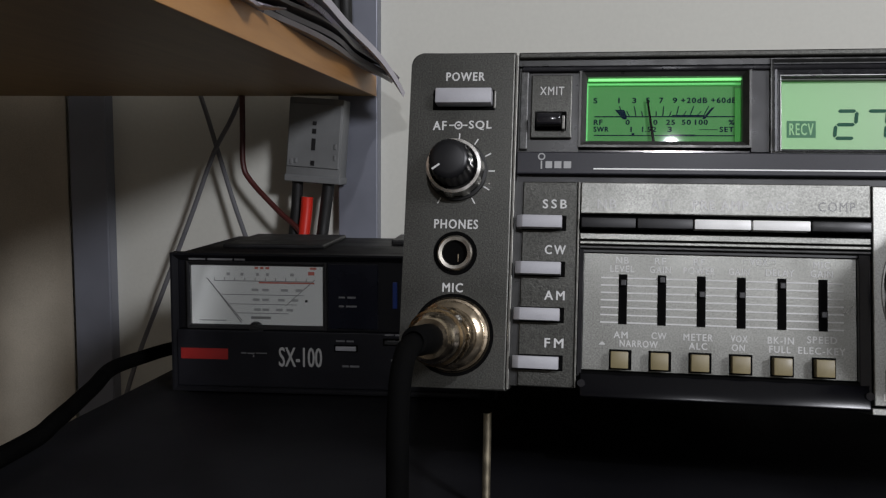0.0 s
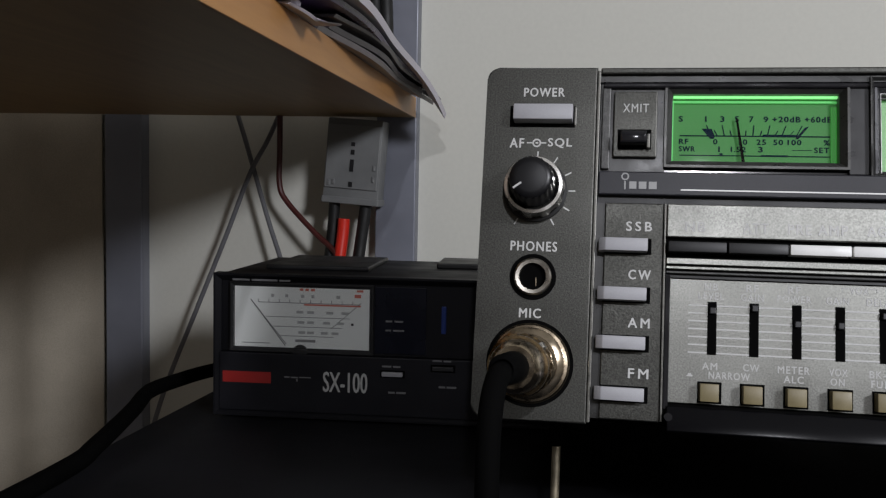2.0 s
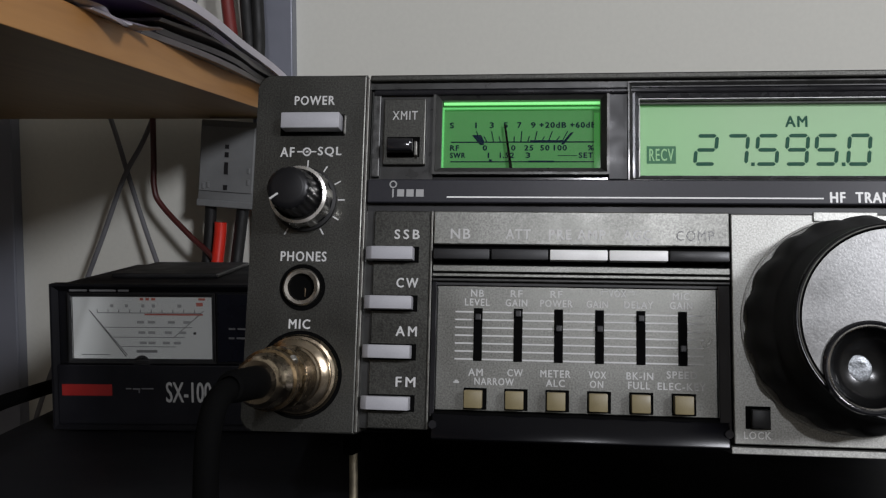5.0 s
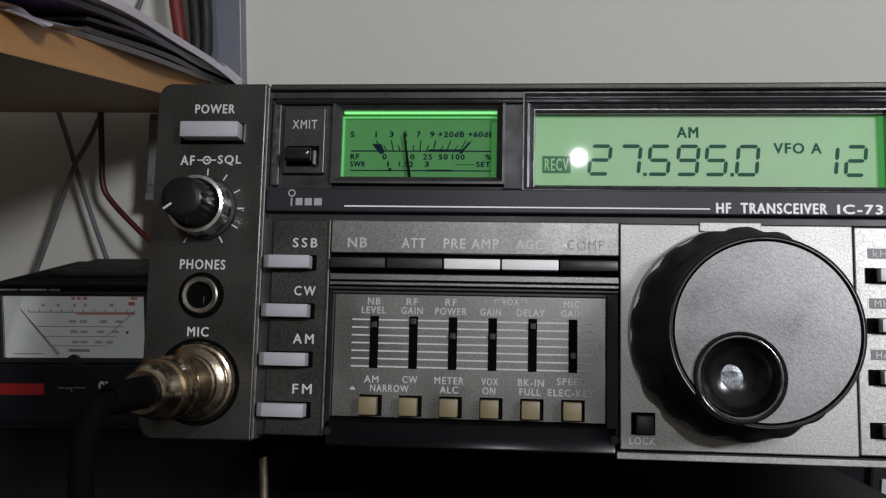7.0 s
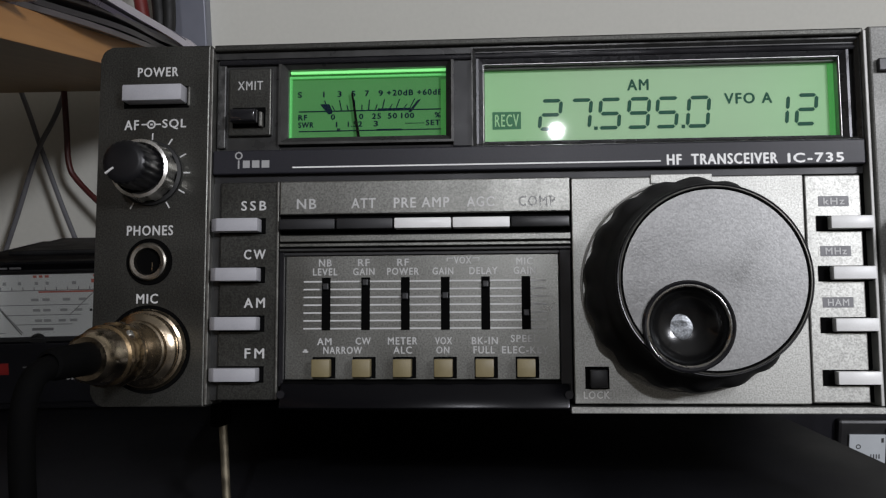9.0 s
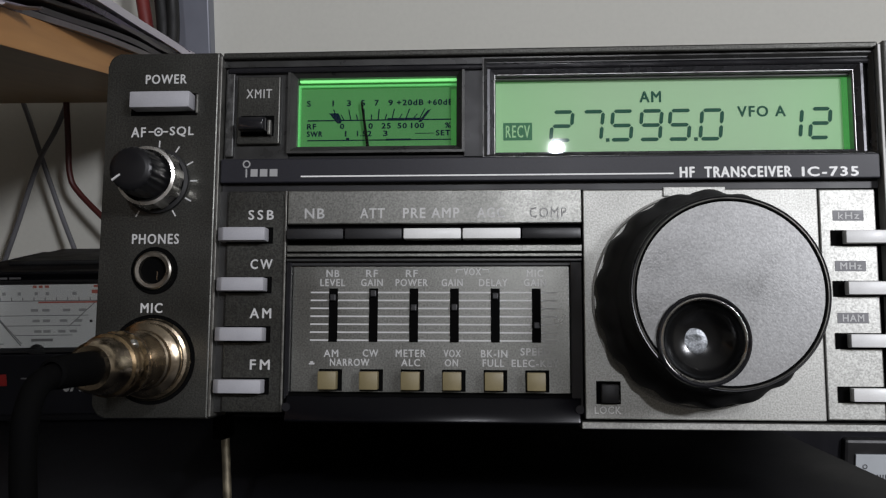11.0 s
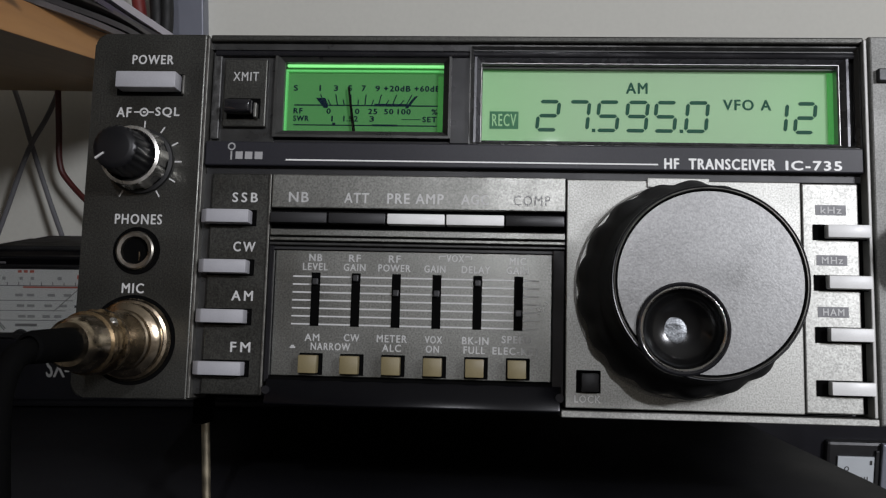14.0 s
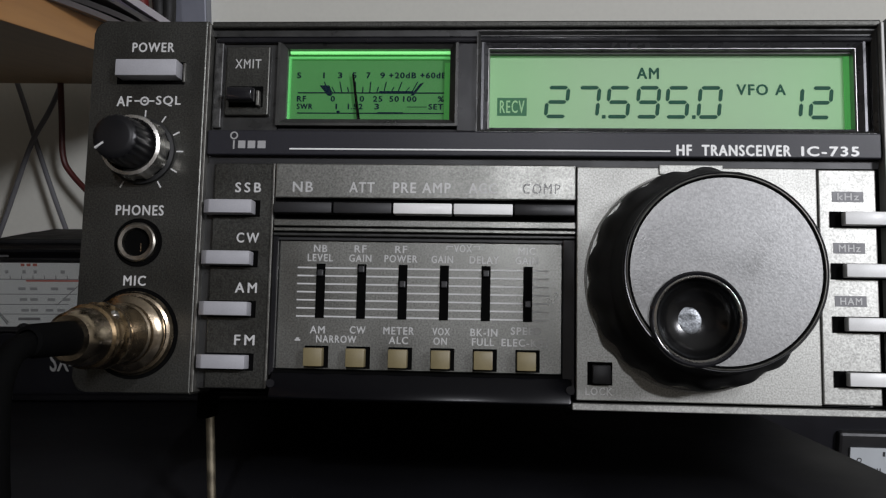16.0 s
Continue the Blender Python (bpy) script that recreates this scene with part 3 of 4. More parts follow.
part("inner_knob", lathe([(-6.0, 5.7), (-8.4, 5.85), (-14.9, 5.5), (-15.7, 5.2), (-16.2, 4.6), (-16.4, 3.6), (-16.45, 0)], 96,
                         lambda k, a, r: r - (0.34 * (0.5 + 0.5 * math.cos(20 * a)) if k in (1, 2) else 0), at=(KX, KZ)), KNOBBLACK, knob, "black fluted volume knob", smooth=True)
b = bmesh.new()
vs = bmesh.ops.create_cube(b, size=1)["verts"]
bmesh.ops.transform(b, verts=vs, matrix=Matrix.Translation((KX * MM, -16.35 * MM, KZ * MM)) @ Matrix.Rotation(radians(-215), 4, "Y") @ Matrix.Translation((3.9 * MM, 0, 0)) @ Matrix.Diagonal((2.4 * MM, 0.6 * MM, 0.45 * MM, 1)))
part("pointer", b, WHITE, knob, "white pointer line")
lettering("PHONES", 8.4, 20.4, 43.4, 45.9, 0, WHITE, left_panel, bold=0.15)
JACK = material("dull grey nickel", (0.34, 0.32, 0.28), 0.3, 1.0, 0.2, 260)
part("headphone_jack", lathe([(0.2, 5.0), (-0.6, 4.9), (-1.3, 4.8), (-1.6, 4.4), (-1.5, 3.5), (-0.3, 3.3)], 48, at=(14.5, 36.6)), JACK, left_panel, "nickel headphone socket", smooth=True)
# panel is not cut here: a black dish paints the dark inside
part("jack_hole", lathe([(-0.7, 3.4), (-0.2, 3.3), (-0.15, 0)], 32, at=(14.5, 36.6)), SHADEBLACK, left_panel, smooth=True)
part("jack_ring", lathe([(0, 6.0), (-0.25, 6.0), (-0.3, 4.6), (-0.2, 4.5)], 48, at=(14.5, 36.6)), SHADEBLACK, left_panel, smooth=True)
part("jack_contact", mbox(15.3, 15.5, -0.5, -0.1, 34.2, 36.4), NICKEL, left_panel)
lettering("MIC", 11.4, 16.9, 26.0, 28.4, 0, WHITE, left_panel, bold=0.15)
# black ring painting the shade around the socket
part("socket_shade", lathe([(0.1, 11.2), (-0.15, 11.1), (-0.2, 10.2)], 48, at=(14.6, 14.4)), SHADEBLACK, left_panel, "black ring for the shaded recess")
part("microphone_socket", lathe([(0, 10.2), (-0.6, 10.2), (-1.0, 9.9), (-1.8, 9.7), (-2.0, 9.0)], 56, at=(14.6, 14.4)), NICKEL, left_panel, "tarnished nickel microphone socket", smooth=True)

# mode keys
def wedge_key(x0, x1, y0, y1, z0, z1, cut, drop, bevel):
    """A key in millimetres whose end at x0 slopes back by drop over the length cut."""
    b = bmesh.new()
    outline = ((x0, y1), (x0, y0 + drop), (x0 + cut, y0), (x1, y0), (x1, y1))
    lo, hi = ([b.verts.new((x * MM, y * MM, z * MM)) for x, y in outline] for z in (z0, z1))
    b.faces.new(lo)
    b.faces.new(hi[::-1])
    for i in range(len(outline)):
        j = (i + 1) % len(outline)
        b.faces.new((lo[i], lo[j], hi[j], hi[i]))
    bmesh.ops.bevel(b, geom=list(b.edges), offset=bevel * MM, segments=2, affect="EDGES", profile=0.5)
    return b


mode = part("mode_panel", mbox(32.4, 47.3, 1.0, 9, 1.6, 56.9, 0.3), PANEL, rig)
part("edge_line", mbox(47.3, 47.8, 0.3, 9, 1.8, 56.8, 0.1), EDGE, mode)
part("gap", mbox(30.2, 32.4, 1.9, 9, 1.6, 56.9), BEZEL, mode)
for text, x0, z in (("SSB", 37.9, 45.5), ("CW", 38.8, 33.0), ("AM", 39.0, 20.7), ("FM", 39.4, 8.0)):
    lettering(text, x0, 44.3, z + 4.1, z + 6.5, 1.0, WHITE, mode, bold=0.15, gap=1.4)
    # shade round the key, put on as a thin black sheet
    part("key_shade", mbox(32.4, 44.3, 0.8, 1.1, z - 2.0, z + 2.1), SHADEBLACK, mode)
    part("mode_key", wedge_key(31.0, 43.2, -3.0, 3.0, z - 1.6, z + 1.7, 1.7, 1.3, 0.22), KEY, mode, "light grey mode key", smooth=True)

# key strip panel
top = part("key_strip_panel", mbox(48.0, 121.3, 0.2, 9, 48.2, 56.8, 0.3), MID, rig)
for text, x0, x1, mat in (("NB", 52.5, 57.4, GREYP), ("ATT", 66.5, 72.6, GREYP), ("PRE AMP", 77.3, 91.2, WHITE), ("AGC", 95.7, 102.4, WHITE), ("COMP", 108.6, 117.6, FAINT)):
    lettering(text, x0, x1, 49.7, 52.2, 0.2, mat, top, bold=0.0 if mat is FAINT else 0.14)
part("key_channel", mbox(48.0, 121.3, 2.0, 9, 43.0, 48.2), SHADEBLACK, top)
for i, mat in enumerate((BLACK, BLACK, KEYW, KEYW, BLACK)):
    x = 48.2 + i * 14.6
    part("function_key", mbox(x + 0.15, x + 14.3, -1.6, 3, 44.3, 46.9, 0.25), mat, top, "white function key" if mat is KEYW else "black function key", smooth=True)
for z0, z1, y0, mat in ((41.3, 43.0, 0.4, MID), (40.0, 40.9, 0.2, MID), (38.9, 39.6, 0.2, BEZEL)):
    part("groove_rail", mbox(48.0, 121.3, y0, 9, z0, z1, 0.2), mat, top)

# slider bay
bay = part("slider_panel", mbox(49.2, 118.4, 2.6, 9, 6.6, 38.0, 0.2), MID, rig, "grey slider control panel")
for q in ((48.0, 49.2, 5.0, 38.8), (118.4, 121.3, 2.0, 38.8)):
    part("bay_side", mbox(q[0], q[1], 0.8, 9, q[2], q[3], 0.2), GLOSS, bay)
part("bay_top", mbox(49.2, 118.4, 1.6, 9, 38.0, 38.8), BLACK, bay)
for i in range(7):
    z = 31.3 - i * 1.98
    bars([(53.9, 115.2, z - 0.19, z + 0.19)], 2.6, WHITE, bay, "scale_line")
for i, grip in enumerate((30, 31, 27.5, 27.6, 30.4, 23.2)):
    x = 59.7 + i * 10.1
    # slot depth is painted: flat black strip, panel uncut
    part("slider_slot", mbox(x - 1.1, x + 1.1, 2.35, 2.6, 19.0, 32.3, 0.05), SHADEBLACK, bay)
    part("slider_grip", mbox(x - 0.7, x + 0.7, 1.2, 2.5, grip - 0.8, grip + 0.8, 0.2), BLACK, bay, "small slider grip")
    # black square drawn as the shade round each tan button
    part("button_shade", mbox(56.4 + i * 10.2, 62.2 + i * 10.2, 2.3, 2.62, 7.0, 12.3, 0.1), SHADEBLACK, bay)
    part("tan_button", mbox(56.7 + i * 10.2, 61.2 + i * 10.2, -0.8, 2.4, 7.4, 11.8, 0.25), TAN, bay, "tan square push button", smooth=True)
for text, x, z, w in (("NB", 59.4, 35.2, 3.2), ("LEVEL", 59.4, 32.9, 6.2), ("RF", 69.3, 35.2, 2.9), ("GAIN", 69.3, 32.9, 5.4), ("RF", 79.3, 35.2, 2.9), ("POWER", 79.3, 32.9, 8.0), ("VOX", 94.4, 35.6, 4.3), ("GAIN", 89.4, 32.9, 5.2),
                      ("DELAY", 99.6, 32.9, 7.0), ("MIC", 109.9, 35.2, 4.0), ("GAIN", 109.9, 32.9, 5.4),
                      ("AM", 59.3, 15.3, 3.6), ("NARROW", 64.0, 13.1, 9.8), ("CW", 69.2, 15.4, 3.8), ("METER", 79.2, 15.4, 7.4), ("ALC", 79.2, 13.1, 4.6), ("VOX", 89.5, 15.4, 4.2), ("ON", 89.3, 13.1, 3.2),
                      ("BK-IN", 99.8, 15.4, 6.4), ("FULL", 99.6, 13.1, 5.2), ("SPEED", 109.9, 15.9, 7.2), ("ELEC-KEY", 109.8, 13.1, 11.4)):
    lettering(text, x - w / 2, x + w / 2, z, z + 1.75, 2.6, GREYP, bay, bold=0.10)
bars([(90.4, 92.0, 36.9, 37.1), (90.4, 90.6, 36.2, 37.1), (96.9, 98.6, 36.9, 37.1), (98.4, 98.6, 36.2, 37.1)], 2.6, GREYP, bay, "bracket_line")
bars([(53.8, 55.2, 13.4, 13.8), (54.1, 54.9, 13.8, 14.2)], 2.6, GREYP, bay, "pointer_mark")
# smoked flap hinged open below the bay
flap = part("door_flap", mbox(48.8, 120.4, -0.8, 0.8, -6.0, 0.4, 0.5), material("smoked black plastic", (0.003, 0.003, 0.004), 0.22, spec=0.2), rig, "glossy black flap hanging open", smooth=True)
flap.matrix_basis = pose(0, 0.0008, 0.0052, -22, 0, 0)
part("hinge_bar", mbox(48.0, 121.3, 0.8, 9, 1.8, 6.4, 0.6), VINYL, rig)
for x in (48.6, 119.6):
    part("hinge_pin", lathe([(-1.4, 0), (-1.4, 1.0), (3.0, 1.1)], 20, at=(x + 0.6, 3.2)), GLOSS, rig, smooth=True)

# tuning section
tune = part("tuning_panel", mbox(121.6, 177.8, 0, 9, 0.9, 56.4, 0.25), SILVER, rig, "silver-grey tuning panel")
DX, DZ = 149.7, 29.5
part("bezel_ring", lathe([(0, 26.3), (-0.4, 26.2), (-0.5, 25.8), (0, 25.6)], 96, at=(DX, DZ)), SILVER, tune, smooth=True)
b = mbox(141.0, 156.0, -0.5, 0.2, 54.6, 57.0, 0.2)
part("tension_tab", b, SILVER, tune)
dial = part("dial_grip", lathe([(0, 24.6), (-1.6, 25.6), (-3.6, 25.8), (-10.5, 25.0), (-12.4, 23.8), (-13.2, 22.4), (-14.0, 21.8), (-24.0, 20.8), (-25.0, 20.4)], 144,
                               lambda k, a, r: r - (0.85 * (0.5 + 0.5 * math.cos(18 * a)) ** 1.5 if k in (1, 2, 3, 4) else 0), at=(DX, DZ)), RUBBER, rig, "large black scalloped tuning knob", smooth=True)
FX, FZ, FR = DX - 5.8, DZ - 10.0, 9.0
# face with a round finger dimple cut through it
b = bmesh.new()
outer, n = [], 96
face_r = 20.1
for i in range(n):
    a = 2 * math.pi * i / n
    outer.append((DX + face_r * math.cos(a), DZ + face_r * math.sin(a)))
o = [b.verts.new((x * MM, -26.2 * MM, z * MM)) for x, z in outer]
inn = []
for i in range(n):
    a = 2 * math.pi * i / n
    inn.append(b.verts.new(((FX + FR * math.cos(a)) * MM, -26.2 * MM, (FZ + FR * math.sin(a)) * MM)))
for i in range(n):
    j = (i + 1) % n
    b.faces.new((o[i], o[j], inn[j], inn[i]))
o2 = [b.verts.new((v.co.x, -24.8 * MM, v.co.z)) for v in o]
for i in range(n):
    j = (i + 1) % n
    b.faces.new((o[i], o2[i], o2[j], o[j]))
part("dial_face", b, DIAL, dial, "grey metallic dial face")
part("face_rim", lathe([(-24.8, 20.9), (-26.1, 20.8), (-26.35, 20.6), (-26.3, 20.4), (-26.0, 20.3)], 96, at=(DX, DZ)), KNOBBLACK, dial, smooth=True)
part("rim_line", lathe([(-26.0, 20.35), (-26.45, 20.25), (-26.5, 20.05), (-26.2, 19.95)], 96, at=(DX, DZ)), EDGE, dial, "thin bright rim line", smooth=True)
part("rim_groove", lathe([(-26.22, 19.95), (-26.26, 19.9), (-26.26, 19.5), (-26.22, 19.45)], 96, at=(DX, DZ)), SHADEBLACK, dial)
part("dimple_rim", lathe([(-26.0, 9.9), (-26.9, 9.8), (-27.2, 9.4), (-26.9, 9.0), (-25.8, 8.8)], 64, at=(FX, FZ)), GLOSS, dial, smooth=True)
part("dimple_edge", lathe([(-26.9, 8.95), (-27.05, 8.7), (-26.8, 8.45), (-26.0, 8.4)], 64, at=(FX, FZ)), CHROME, dial, "bright dimple edge", smooth=True)
part("finger_dimple", lathe([(-26.5, 8.55), (-24.6, 8.1), (-23.2, 7.1), (-22.0, 5.6), (-21.3, 4.0), (-20.9, 2.4), (-20.72, 1.1), (-20.68, 0)], 64, at=(FX, FZ)), material("satin black dimple", (0.006, 0.006, 0.006), 0.2), dial, "glossy black concave finger dimple", smooth=True)
# lamp reflection in the dish, put in as a mottled grey disc
b = lathe([(-20.95, 3.1), (-21.05, 2.9), (-21.02, 1.5), (-21.0, 0)], 40, at=(FX - 1.1, FZ - 0.3))
part("dimple_glint", b, material("mottled grey for the lamp glint", (0.15, 0.158, 0.165), 0.34, 0.8, 0.6, 700, 0.4, 2600, 0.3), dial, "grey disc painting the lamp's reflection in the dimple", smooth=True)
# shade round the lock button, laid on as a black plate
part("lock_shade", mbox(124.2, 130.0, -0.15, 0.1, 4.5, 9.9), SHADEBLACK, tune)
part("lock_button", mbox(125.2, 129.4, -2.6, 0.1, 4.9, 9.2, 0.3), BLACK, tune, "small black lock button", smooth=True)
lettering("LOCK", 123.8, 130.0, 2.2, 3.9, 0, KEYW, tune, bold=0.12)

# band keys
band = part("band_panel", mbox(178.2, 191.4, 0.2, 9, 1.2, 56.2, 0.3), SILVER, rig)
part("gap", mbox(191.4, 193.4, 3, 9, 1.2, 56.9), SHADEBLACK, band)
for z, text in ((44.3, "kHz"), (32.1, "MHz"), (19.7, "HAM"), (7.15, "")):
    # black sheet reaching past the key, painting the shade beside it
    part("key_shade", mbox(180.6, 193.2, -0.1, 0.25, z - 1.9, z + 1.9, 0.05), SHADEBLACK, band)
    part("band_key", mbox(183.2, 193.2, -2.6, 0.4, z - 1.5, z + 1.6, 0.25), KEYW, band, "white band key", smooth=True)
    if text:
        bars([(181.3, 188.5, z + 4.2, z + 6.7)], 0.2, LABEL, band, "label_field")
        lettering(text, 182.5, 187.4, z + 4.65, z + 6.25, 0.1, WHITE, band, bold=0.10)
part("lower_ledge", mbox(120.6, 194.2, -1.4, 10, -1.3, 0.3, 0.2), SILVER, rig, "light grey lower ledge")
part("small_button", mbox(196.4, 201.0, -2.0, 0, 81.4, 84.6, 0.3), BLACK, rig)
part("control_knob", lathe([(-0.4, 9.2), (-2, 9.2), (-9, 8.6), (-9.6, 8.0), (-9.6, 0)], 40, at=(207.0, 40)), BLACK, rig, "black control knob", smooth=True)

# wire bail under the front
bail = part("bail", tube([(0.0205, 0.0395, -0.004), (0.0205, 0.0400, -0.018), (0.0203, 0.0405, -0.0400), (0.0203, 0.0405, -0.0495)], 0.0013, 12), WIRE, rig, "bright wire bail leg", smooth=True)
bail2 = part("bail", tube([(0.2205, 0.0395, -0.004), (0.2205, 0.0400, -0.018), (0.2207, 0.0405, -0.0400), (0.2207, 0.0405, -0.0495)], 0.0013, 12), WIRE, rig, "bright wire bail leg", smooth=True)
for o_ in (bail, bail2):
    o_.matrix_basis = RADIO.inverted()
part("bail_clip", mbox(18.6, 22.2, 36, 46, -9, 1.6, 0.8), VINYL, rig)
part("bail_clip", mbox(218.8, 222.4, 36, 46, -9, 1.6, 0.8), VINYL, rig)

# ------------------------------------------------------------ microphone plug and lead
plug = thing("microphone_plug", RADIO @ pose(0.0146, -0.002, 0.0144, 3, 0, -3), "tarnished nickel microphone plug screwed into its socket, with black lead", "plug")
part("coupling_ring", lathe([(0, 8.9), (-0.8, 9.1), (-2.0, 9.0), (-2.6, 8.3), (-3.0, 7.4), (-4.4, 7.3), (-4.8, 6.9), (-12.0, 6.7), (-12.6, 7.0), (-13.0, 7.2)], 56), NICKEL, plug, smooth=True)
part("knurled_collar", lathe([(-13.0, 7.2), (-13.5, 7.6), (-15.4, 7.6), (-15.9, 7.1), (-16.6, 6.8), (-18.6, 6.8), (-19.2, 7.2), (-20.4, 7.1), (-21.0, 6.5)], 72, lambda k, a, r: r - (0.2 if math.floor(a / (2 * math.pi) * 36) % 2 and k in (1, 2) else 0)), BRASS, plug, smooth=True)
part("plug_tail", lathe([(-21.0, 6.5), (-24, 6.1), (-26.5, 5.6), (-27.5, 4.8), (-27.5, 3.2)], 48), NICKEL, plug, smooth=True)
screw = part("clamp_screw", lathe([(0, 1.1), (-1.2, 1.1), (-1.4, 0.9), (-1.4, 0)], 16), CHROME, plug)
screw.matrix_basis = pose(0.0047, -0.0175, 0.0050, 45, 0, 45)
part("strain_relief", lathe([(-27.0, 3.7), (-30, 3.6), (-40, 3.4), (-41.6, 3.0), (-42.0, 2.3)], 32), VINYL, plug, smooth=True)
part("lead", tube([(-0.0002, -0.039, -0.0002), (-0.0006, -0.0455, -0.0020), (-0.0010, -0.0485, -0.0075), (-0.0012, -0.0488, -0.016), (-0.0012, -0.0475, -0.030), (-0.0012, -0.0440, -0.0465), (0.003, -0.0370, -0.0555), (0.02, 0.0, -0.0630), (0.05, 0.03, -0.0690)], 0.0025, 14), VINYL, plug, "black rubber lead hanging down", smooth=True)

# ------------------------------------------------------------ power meter on the desk
SX = pose(-0.1430, 0.1555, -0.0490, 0, 0, 5)
sx = thing("power_meter", SX, "charcoal bench power meter with white scale, on the desk", "power meter")
part("case", mbox(0, 155, 3, 103, 1, 65.2, 1.2), SXCASE, sx, smooth=True)
part("front_frame", window_frame(0, 155, 0, 66.2, 3.2, -1.0, 1.0, 6), SXCASE, sx)
part("face_plate", mbox(3, 152, 2, 4, 30, 63), SXCASE, sx)
part("lower_panel", mbox(2.6, 152, -0.6, 4, 2.5, 29.6, 0.4), SXLOW, sx)
wf = part("scale_frame", window_frame(7.4, 74.4, 30.2, 62.2, 2.2, 0.2, 1.6, 3), BLACK, sx)
card = part("scale_card", mbox(9.4, 72.4, 1.4, 1.9, 32.2, 60.2), CARD, wf, "white scale card")
YS = 1.4


def zc(z):
    return 32.2 + (z - 30) * 1.07


def card_bars(rows, mat, name):
    return bars([(x0, x1, zc(z0), zc(z0) + z1 - z0) for x0, x1, z0, z1 in rows], YS, mat, card, name)


SCALEGREY = material("grey scale print", (0.25, 0.25, 0.25), 0.6)
PALEGREY = material("pale grey scale figures", (0.42, 0.42, 0.42), 0.6)
PALERED = material("faded red scale print", (0.62, 0.16, 0.12), 0.6)
card_bars([(20.5, 68.0, 49.3, 49.65)], SCALEGREY, "scale_line")
card_bars([(42, 68.5, 48.5, 49.2)], PALERED, "red_scale_line")
for x0, x1, z in ((24, 63.5, 43.2), (27.5, 60, 39.0), (31.0, 56, 35.0)):
    card_bars([(x0, x1, z, z + 0.3)], SCALEGREY, "scale_line")
b = bmesh.new()
prism([(16.6, zc(50.6)), (17.2, zc(50.6)), (34.0, zc(31.6)), (33.4, zc(31.6))], YS - 0.08, YS, bm=b)
prism([(68.5, zc(50.4)), (69.0, zc(50.4)), (55.0, zc(38.8)), (54.5, zc(38.8))], YS - 0.08, YS, bm=b)
part("scale_side", b, SCALEGREY, card)
card_bars([(20.4 + 4.9 * i, 20.75 + 4.9 * i, 49.4, 51.0) for i in range(10)], SCALEGREY, "scale_tick")
card_bars([(26.5, 28.0, 51.8, 53.2), (33.2, 34.6, 51.8, 53.2), (40.6, 42.0, 51.8, 53.2), (45.4, 46.8, 51.8, 53.2), (57.0, 58.8, 51.8, 53.2)], PALEGREY, "scale_figure")
card_bars([(40, 41.6, 54.8, 55.9), (42.6, 44.2, 54.8, 55.9), (45.2, 47, 54.8, 55.9), (65.5, 68.5, 52.4, 54.0), (66.5, 69.5, 54.9, 55.9)], PALERED, "scale_figure")
for z, xs in ((45.6, (38.5, 43.5, 52.5, 59.5)), (41.2, (39, 43.5, 51, 57.5)), (36.8, (39.5, 43.5, 50, 55))):
    card_bars([(x, x + 3.2, z - 0.6, z + 0.6) for x in xs], PALEGREY, "scale_figure")
card_bars([(64.0, 65.2, 40.4, 41.5)], INK, "scale_dot")
card_bars([(38, 47.5, 32.6, 33.8)], SCALEGREY, "scale_caption")
card_bars([(13, 26, 31.5, 31.9)], SCALEGREY, "scale_caption")
b = lathe([(1.2, 3.6), (0.7, 3.6), (0.6, 3.2), (0.6, 0)], 40, at=(40.5, 30.2))
part("needle_hub", b, BLACK, wf, smooth=True)
part("needle", prism([(33.2, zc(31.0)), (33.6, zc(31.0)), (17.4, zc(50.4)), (17.2, zc(50.4))], 0.9, 1.0), INK, wf)
wn = part("scale_window", mbox(9.2, 72.6, 0.6, 1.0, 32.0, 60.4), WINDOW, wf, "clear scale window")
wn.visible_shadow = False
bars([(9, 17, 62.9, 63.8), (18, 30, 62.9, 63.8), (31, 36, 62.9, 63.8)], -0.6, LABEL, sx, "caption_mark")
SMOKED = material("smoked blue-black window", (0.004, 0.005, 0.012), 0.25, 0, 0.1, 60, spec=0.3)
part("smoked_window", mbox(75.0, 98.5, 1.4, 2.2, 31.0, 61.6, 0.2), SMOKED, sx, "smoked blue-black panel beside the scale")
bars([(80, 83, 45.6, 46.4), (84, 88, 45.6, 46.4), (80, 82.5, 41.4, 42.2), (83.5, 88.5, 41.4, 42.2)], 1.4, LABEL, sx, "caption_mark")
bars([(4.4, 27.2, 15.6, 20.8)], -0.6, material("dull red badge", (0.30, 0.014, 0.012), 0.45, 0, 0.1, 200), sx, "red_badge", "plain red badge")
bars([(33.5, 36, 18.6, 19.2), (36.6, 40, 18.5, 19.1), (40.6, 46, 18.7, 19.2), (39.2, 39.8, 17.0, 18.2)], -0.6, LABEL, sx, "caption_mark")
lettering("SX-100", 51.8, 72.2, 12.8, 22.0, -0.6, GREYP, sx, bold=0.30, gap=1.0, label="white model lettering")
